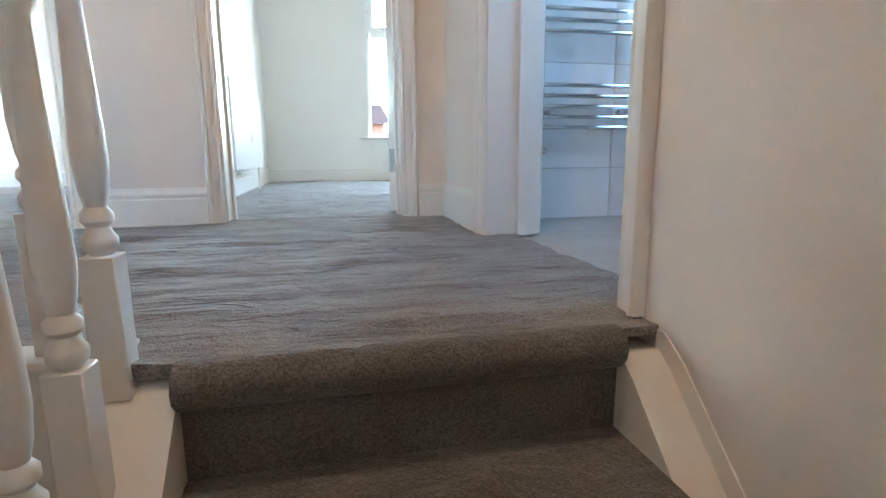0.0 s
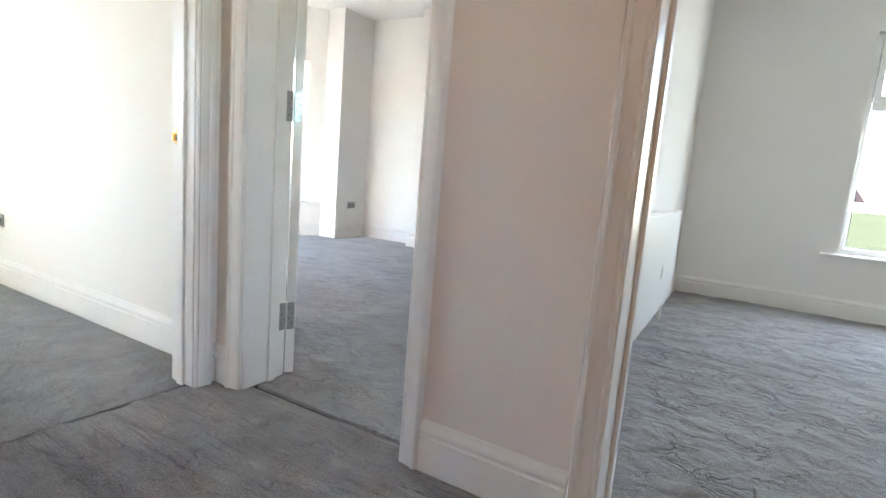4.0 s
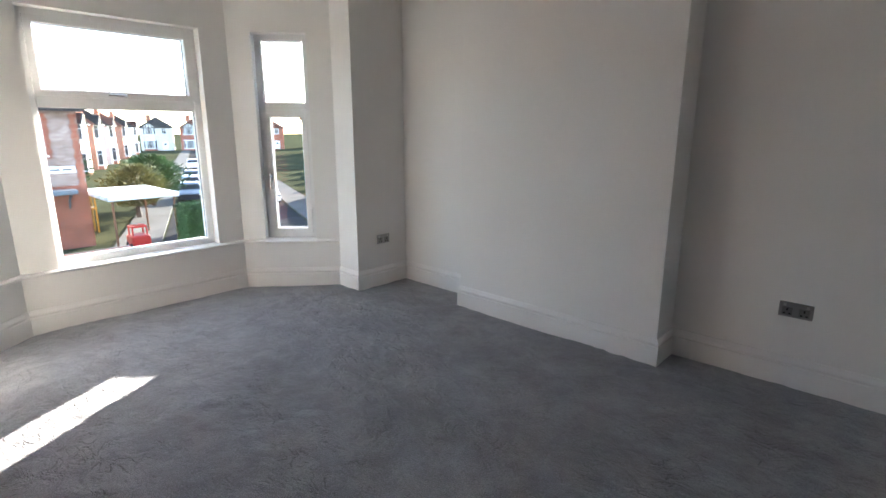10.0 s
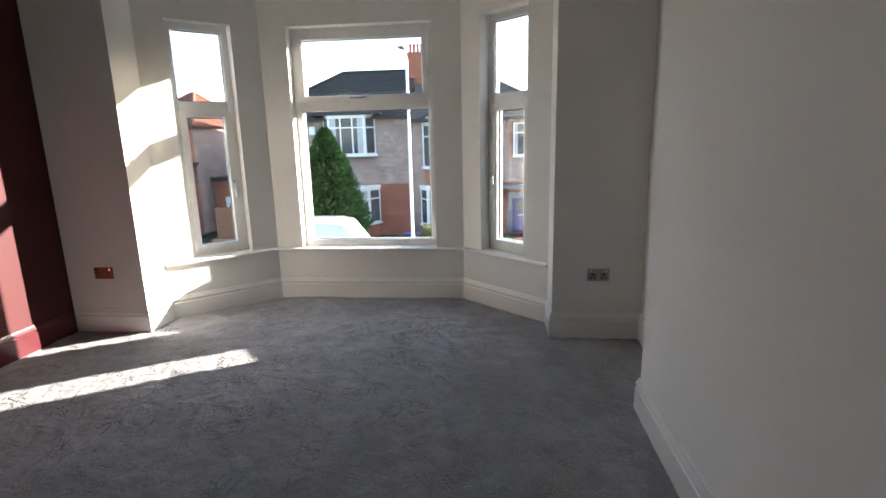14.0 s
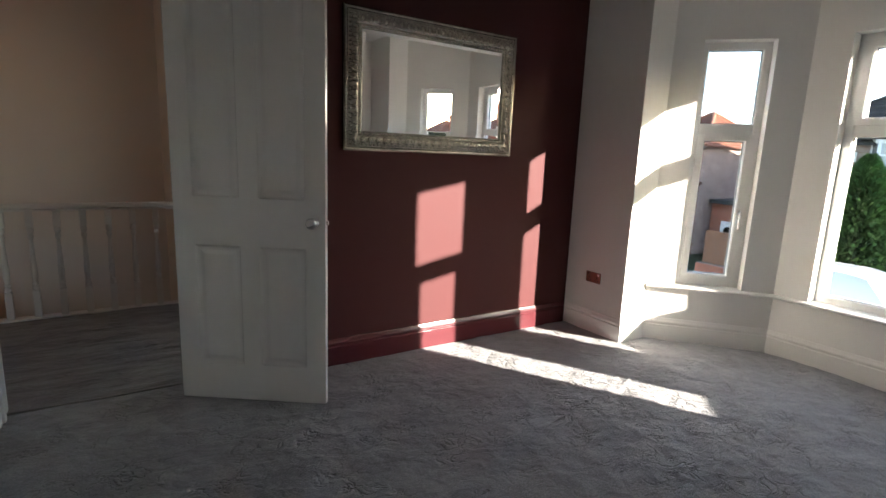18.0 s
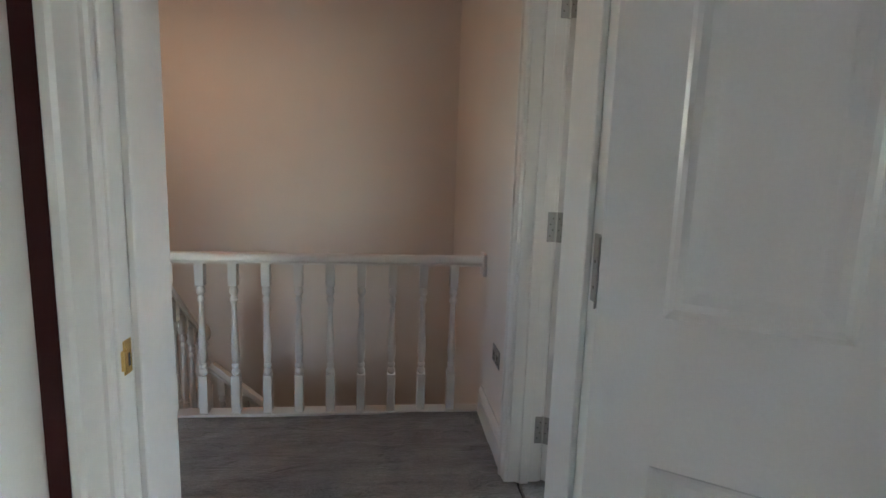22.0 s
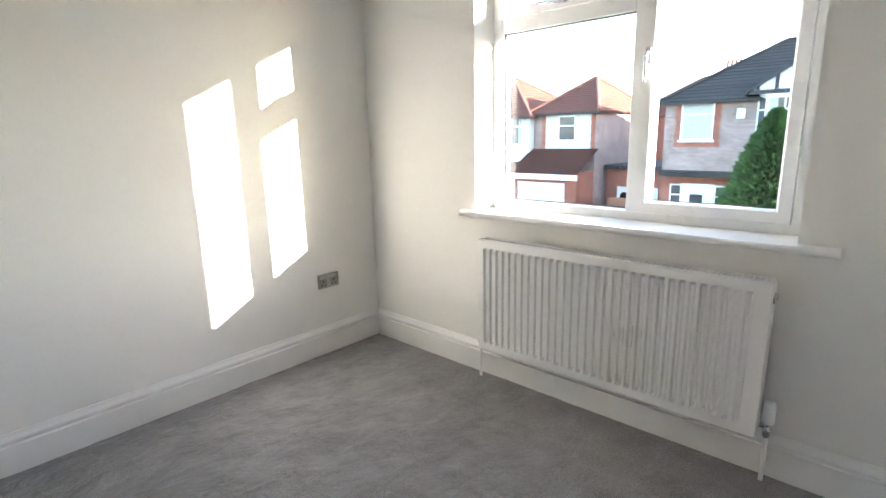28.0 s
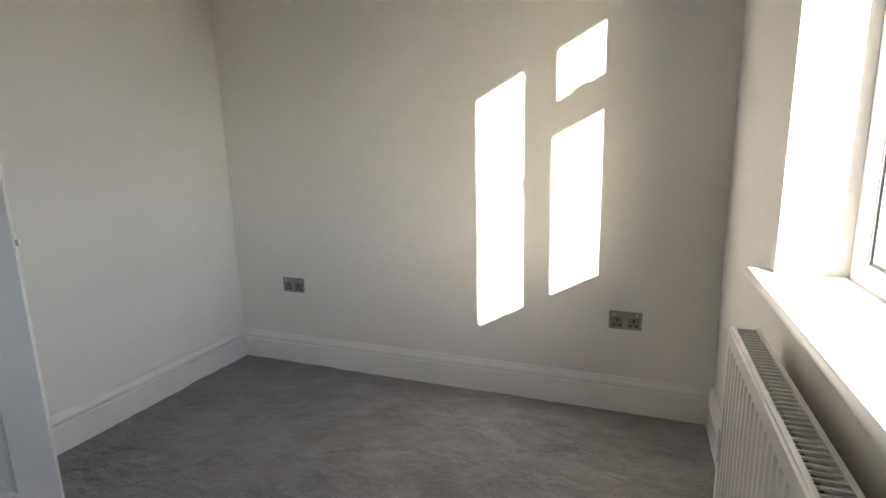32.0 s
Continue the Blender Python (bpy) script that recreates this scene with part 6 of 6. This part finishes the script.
# garden walls, hedges and trees
def leaf_cloud(bm, centre, size, count, leaf, rnd, shape=lambda u: 1.0):
    """Many small leaf blades strewn through the outer part of a body; shape(u) gives its width at height u from 0 to 1."""
    for _ in range(count):
        u = rnd.random()
        a = rnd.uniform(0, 2 * math.pi)
        r = shape(u) * math.sqrt(rnd.uniform(0.45, 1.0)) * rnd.uniform(0.74, 1.13)
        p = Vector((centre[0] + size[0] * r * math.cos(a), centre[1] + size[1] * r * math.sin(a), centre[2] + size[2] * u))
        t = Vector((math.cos(a), math.sin(a), rnd.uniform(0.1, 1.0))).normalized()
        s = t.cross(Vector((rnd.uniform(-1, 1), rnd.uniform(-1, 1), rnd.uniform(-1, 1)))).normalized()
        L, Wd = leaf * rnd.uniform(0.7, 1.5), leaf * rnd.uniform(0.25, 0.45)
        bm.faces.new([bm.verts.new(c) for c in (p - t * L * 0.3, p + s * Wd, p + t * L, p - s * Wd)])


def tree(name, place, height, radius, mat, label, conifer=True, count=5200, leaf=0.16, seed=3, trunk=0.6):
    rnd = random.Random(seed)
    root = thing(name, pose(*place), label, "tree")
    tb = lathe(bmesh.new(), [(0.16, 0), (0.12, height * 0.3), (0.07, height * 0.7), (0.02, height * 0.97)], 10)
    for k in range(14):
        a, z = rnd.uniform(0, 6.28), rnd.uniform(trunk * 0.6, height * 0.8)
        L = radius * (1 - z / height) * 0.9
        tube(tb, [(0, 0, z), (L * 0.5 * math.cos(a), L * 0.5 * math.sin(a), z + 0.15), (L * math.cos(a), L * math.sin(a), z + 0.5)], 0.03, 5)
    part("trunk", tb, M_BARK, root)
    bm = bmesh.new()
    lumps = [1 + 0.16 * math.sin(k * 2.4) for k in range(40)]
    if conifer:
        shp = lambda u: (1 - u) ** 0.72 * (0.92 + 0.12 * lumps[int(u * 39)]) * (0.6 + 0.4 * min(1, u * 6))
    else:
        shp = lambda u: math.sin(math.pi * (0.12 + 0.86 * u)) ** 0.7 * lumps[int(u * 39)]
    leaf_cloud(bm, (0, 0, trunk), (radius, radius, height - trunk), count, leaf, rnd, shp)
    leaf_cloud(bm, (0, 0, trunk), (radius * 0.62, radius * 0.62, (height - trunk) * 0.93), count // 4, leaf * 1.6, rnd, shp)
    part("crown", bm, mat, root)
    return root


tree("conifer", (-25.0, -1.45, GZ), 5.95, 2.1, M_LEAF, "dense green conifer tree in the front garden opposite", count=15000, leaf=0.15)
tree("garden_tree", (-37, 14.0, GZ), 3.4, 1.8, M_LEAF3, "leafy yellow-green garden tree", False, 3000, 0.16, 5, 0.9)
tree("garden_tree", (-42, 16.5, GZ), 3.8, 2.2, M_LEAF2, "leafy green garden tree", False, 3000, 0.17, 6, 0.9)
tree("garden_tree", (-50, 12.0, GZ), 4.5, 2.4, M_LEAF2, "leafy green garden tree", False, 2600, 0.2, 7, 1.0)
tree("garden_tree", (4.5, 16, GZ), 3.6, 1.6, M_LEAF2, "leafy green shrub behind the house", False, 2600, 0.14, 8, 0.5)


def hedge(name, x0, x1, y0, y1, h, mat, label, count=3500, leaf=0.10, seed=1):
    rnd = random.Random(seed)
    root = thing(name, pose((x0 + x1) / 2, (y0 + y1) / 2, GZ), label, "hedge")
    wx, wy = (x1 - x0) / 2, (y1 - y0) / 2
    part("hedge_core", bevelled(boxes((-wx * 0.86, wx * 0.86, -wy * 0.95, wy * 0.95, 0, h * 0.93)), 0.06), mat, root)
    bm = bmesh.new()
    for _ in range(count):
        p = Vector((rnd.uniform(-wx, wx), rnd.uniform(-wy, wy), rnd.uniform(0, h)))
        ax = rnd.choice((0, 0, 0, 1, 2, 2))
        p[ax] = rnd.choice((-1, 1)) * (wx, wy, h)[ax] * rnd.uniform(0.9, 1.03) if ax < 2 else h * rnd.uniform(0.9, 1.03)
        t = Vector((rnd.uniform(-1, 1), rnd.uniform(-1, 1), rnd.uniform(0, 1))).normalized()
        s = t.cross(Vector((0.3, 0.5, rnd.uniform(-1, 1)))).normalized()
        bm.faces.new([bm.verts.new(c) for c in (p - t * leaf * 0.4, p + s * leaf * 0.4, p + t * leaf, p - s * leaf * 0.4)])
    part("foliage", bm, mat, root)
    return root


hedge("hedge", -26.6, -25.2, 12.6, 14.2, 2.1, M_LEAF2, "clipped square green hedge by the corner", 5000, 0.09)
hedge("hedge", -24.9, -24.3, 1.9, 7.2, 0.9, M_LEAF2, "low green front garden hedge", 2600, 0.09, 2)
hedge("golden_shrub", -25.9, -25.0, 3.0, 4.6, 1.25, M_LEAF3, "rounded golden shrub in the front garden", 1500, 0.09, 4)
for ya, yb in ((-7.2, -3.4), (0.6, 1.7), (7.3, 10.0), (-31, -23), (-22, -16)):
    w_ = tagged(part("garden_wall", bevelled(boxes((-24.6, -24.35, ya, yb, GZ, GZ + 0.85)), 0.02, 1), M_BRICKR), "low red brick front garden wall", "garden wall")
tagged(part("timber_fence", boxes((-29.2, -29.1, -9.6, -7.5, GZ, GZ + 1.8)), M_FENCE), "brown boarded timber fence", "fence")

# the white canopy and the play things under it
CAN = thing("carport_canopy", pose(-27.5, 0, 0), "white flat carport canopy on thin posts beside the corner house", "canopy")
part("canopy_roof", bevelled(boxes((-4.5, 0.3, 10.1, 13.1, -1.62, -1.42)), 0.03), M_UPVC, CAN)
for x in (-4.2, 0.1):
    for y in (10.3, 12.9):
        part("post", tube(bmesh.new(), [(x, y, GZ), (x, y, -1.6)], 0.05, 8), M_FENCE, CAN)
PT = thing("play_tower", pose(-34, 10.6, GZ) @ Matrix.Diagonal((0.65, 0.65, 0.65, 1)), "yellow and orange wooden play tower", "play tower")
for x in (-0.6, 0.6):
    for y in (-0.6, 0.6):
        part("post", boxes((x - 0.06, x + 0.06, y - 0.06, y + 0.06, 0, 3.2)), M_YELP, PT)
part("platform", boxes((-0.7, 0.7, -0.7, 0.7, 2.0, 2.12)), M_YELP, PT)
rb = bmesh.new()
bmesh.ops.create_cone(rb, cap_ends=True, segments=4, radius1=1.15, radius2=0.05, depth=0.9, matrix=pose(0, 0, 3.6, 0, 0, 45))
part("tower_roof", rb, M_YELP, PT)
TC = thing("toy_car", pose(-27.9, 11.3, GZ), "red ride-on toy car with a black roof", "toy car")
part("toy_body", bevelled(boxes((-0.5, 0.5, -0.4, 0.4, 0.12, 0.65)), 0.15, 3), M_REDP, TC, smooth=True)
part("toy_roof", bevelled(boxes((-0.35, 0.3, -0.33, 0.33, 1.0, 1.1)), 0.04), M_REDP, TC)
for x, y in ((-0.3, -0.3), (-0.3, 0.3), (0.28, -0.3), (0.28, 0.3)):
    part("toy_pillar", boxes((x - 0.03, x + 0.03, y - 0.03, y + 0.03, 0.6, 1.02)), M_REDP, TC)
    part("toy_wheel", lathe(bmesh.new(), [(0.14, -0.05), (0.16, -0.02), (0.16, 0.02), (0.14, 0.05)], 12, Matrix.Translation((x, y * 1.3, 0.16)) @ pose(0, 0, 0, 90)), M_TYRE, TC)
for (x, y, mat, lab) in ((-24.9, 2.5, M_BLUE, "blue recycling box by the hedge"), (-25.6, 6.1, M_GREENP, "green wheeled bin in the front garden")):
    bn_ = thing("waste_bin", pose(x, y, GZ), lab, "bin")
    part("bin_body", bevelled(boxes((-0.28, 0.28, -0.3, 0.3, 0.02, 0.95)), 0.03), mat, bn_)
    part("bin_lid", bevelled(boxes((-0.31, 0.31, -0.33, 0.33, 0.95, 1.05)), 0.03), mat, bn_)


# ------------------------------------------------------------------ vehicles
def vehicle(name, m, L, Wd, prof, mat, label, van=False):
    """A car from its side outline: a body with rounded shoulders, glass, lamps and wheels; x forward, z = 0 on the road."""
    root = thing(name, m, label, "van" if van else "car")
    bm = bmesh.new()
    rows = []
    for x, zb, zs, zt in prof:
        w = Wd / 2
        tw = w * (0.93 if van else 0.80)
        rows.append([bm.verts.new((x, s * k, z)) for s, k, z in ((-1, w * 0.94, zb), (-1, w, zb + 0.15), (-1, w, zs - 0.06), (-1, w * 0.97, zs), (-1, tw, max(zs + 0.01, zt - 0.06)), (-1, tw * 0.86, max(zs + 0.02, zt)),
                                                             (1, tw * 0.86, max(zs + 0.02, zt)), (1, tw, max(zs + 0.01, zt - 0.06)), (1, w * 0.97, zs), (1, w, zs - 0.06), (1, w, zb + 0.15), (1, w * 0.94, zb))])
    for a, b in zip(rows, rows[1:]):
        for k in range(12):
            bm.faces.new((a[k], a[(k + 1) % 12], b[(k + 1) % 12], b[k]))
    bm.faces.new(rows[0])
    bm.faces.new(rows[-1])
    part("body", bm, mat, root, smooth=True)
    xs = [p[0] for p in prof]
    for s in (-1, 1):
        for x in (xs[0] + L * 0.19, xs[-1] - L * 0.19):
            wl = part("wheel", lathe(bmesh.new(), [(0.21, -0.10), (0.31, -0.10), (0.33, -0.06), (0.33, 0.06), (0.31, 0.10), (0.21, 0.10)], 20, Matrix.Translation((x, s * (Wd / 2 - 0.1), 0.33)) @ pose(0, 0, 0, 90)), M_TYRE, root, smooth=True)
            part("rim", lathe(bmesh.new(), [(0.05, -0.105), (0.20, -0.095), (0.20, 0.095), (0.05, 0.105)], 14, Matrix.Translation((x, s * (Wd / 2 - 0.1), 0.33)) @ pose(0, 0, 0, 90)), M_STEEL, wl, smooth=True)
        part("headlamp", bevelled(boxes((xs[-1] - 0.12, xs[-1] + 0.015, s * Wd * 0.42 - 0.13, s * Wd * 0.42 + 0.06 * s + 0.06, 0.62, 0.78)), 0.02), M_CHROME, root)
        part("tail_lamp", bevelled(boxes((xs[0] - 0.015, xs[0] + 0.1, s * Wd * 0.42 - 0.1, s * Wd * 0.42 + 0.07, 0.75, 0.98)), 0.02), M_REDP, root)
    return root


CAR = [(-2.1, 0.35, 0.88, 0.90), (-1.95, 0.25, 0.92, 1.0), (-1.5, 0.22, 0.93, 1.35), (-0.7, 0.2, 0.92, 1.46), (0.1, 0.2, 0.9, 1.45), (0.45, 0.2, 0.89, 1.30), (1.05, 0.2, 0.88, 0.92), (1.75, 0.22, 0.8, 0.83), (2.05, 0.3, 0.65, 0.68)]


def car(x, y, rz, mat, label):
    c = vehicle("parked_car", pose(x, y, GZ + 0.01, 0, 0, rz), 4.15, 1.78, CAR, mat, label)
    gl = bmesh.new()
    for s in (-1, 1):
        gl.faces.new([gl.verts.new((px, s * w_, pz)) for px, w_, pz in ((-1.45, 0.87, 0.97), (0.85, 0.87, 0.95), (0.15, 0.735, 1.38), (-1.35, 0.735, 1.30))])
    for a, b, za, zb in ((1.0, 0.47, 0.95, 1.31), (-1.93, -1.52, 1.0, 1.36)):
        gl.faces.new([gl.verts.new(c_) for c_ in ((a, -0.72, za), (a, 0.72, za), (b, 0.6, zb), (b, -0.6, zb))])
    bmesh.ops.solidify(gl, geom=gl.faces[:], thickness=-0.012)
    part("car_glass", gl, M_OUTWIN, c)
    return c


AX_ = 180 - 21.5
for s, o, mat, lab in ((18.5, -2.6, M_CARW, "white hatchback parked at the kerb"), (31, -2.6, M_CARD, "dark hatchback parked at the kerb"), (39, -2.6, M_CARW, "white car parked at the kerb"), (50, -2.6, M_CARW, "white car parked along the side street"),
                       (22, 2.7, M_CARD, "dark car parked at the far kerb"), (29, 2.7, M_CARW, "white car parked at the far kerb"), (36, 2.7, M_CARD, "dark car parked at the far kerb"), (60, 2.7, M_CARW, "white car parked along the side street")):
    q = SIDE @ Vector((s, o, 0))
    car(q.x, q.y, AX_ + 180, mat, lab)
car(-13.4, 14.5, 90, M_CARD, "dark car parked on the near side of the street")
car(-13.4, 22.5, 90, M_CARW, "white car parked on the near side of the street")
VAN = [(-2.45, 0.35, 1.1, 2.2), (-2.35, 0.3, 1.1, 2.3), (-1.2, 0.28, 1.1, 2.36), (0.5, 0.28, 1.1, 2.36), (1.0, 0.28, 1.1, 2.28), (1.65, 0.28, 1.08, 1.45), (2.2, 0.3, 1.0, 1.12), (2.4, 0.35, 0.8, 0.85)]
v = vehicle("parked_van", pose(-20.9, -0.35, GZ + 0.006, 0, 0, 90), 4.85, 1.95, VAN, M_CARW, "white van parked across the street", True)
part("windscreen", boxes((1.02, 1.06, -0.75, 0.75, 1.5, 2.15)), M_OUTWIN, v)

# lamp columns and overhead wire
def street_lamp(x, y, h, arm):
    root = thing("street_lamp", pose(x, y, GZ), "pale grey street lamp column", "street lamp")
    part("column", lathe(bmesh.new(), [(0.11, 0), (0.11, 1.2), (0.075, 1.3), (0.06, h)], 12), M_UPVC, root, smooth=True)
    part("bracket_arm", tube(bmesh.new(), [(0, 0, h - 0.05), (arm * 0.3, 0, h + 0.2), (arm, 0, h + 0.28)], 0.04, 8), M_UPVC, root, smooth=True)
    part("lantern", bevelled(boxes((arm - 0.1, arm + 0.55, -0.14, 0.14, h + 0.2, h + 0.36)), 0.05), M_STEEL, root)


street_lamp(-23.0, 2.85, 8.6, 0.9)
street_lamp(-37.0, 22.6, 6.5, 0.8)
tagged(part("overhead_wire", tube(bmesh.new(), [(-29.9, -22.5, 2.6), (-18, -12, 3.6), (-6, -1.2, 5.4)], 0.012, 5), M_TIMBER), "thin black overhead telephone wire", "wire")
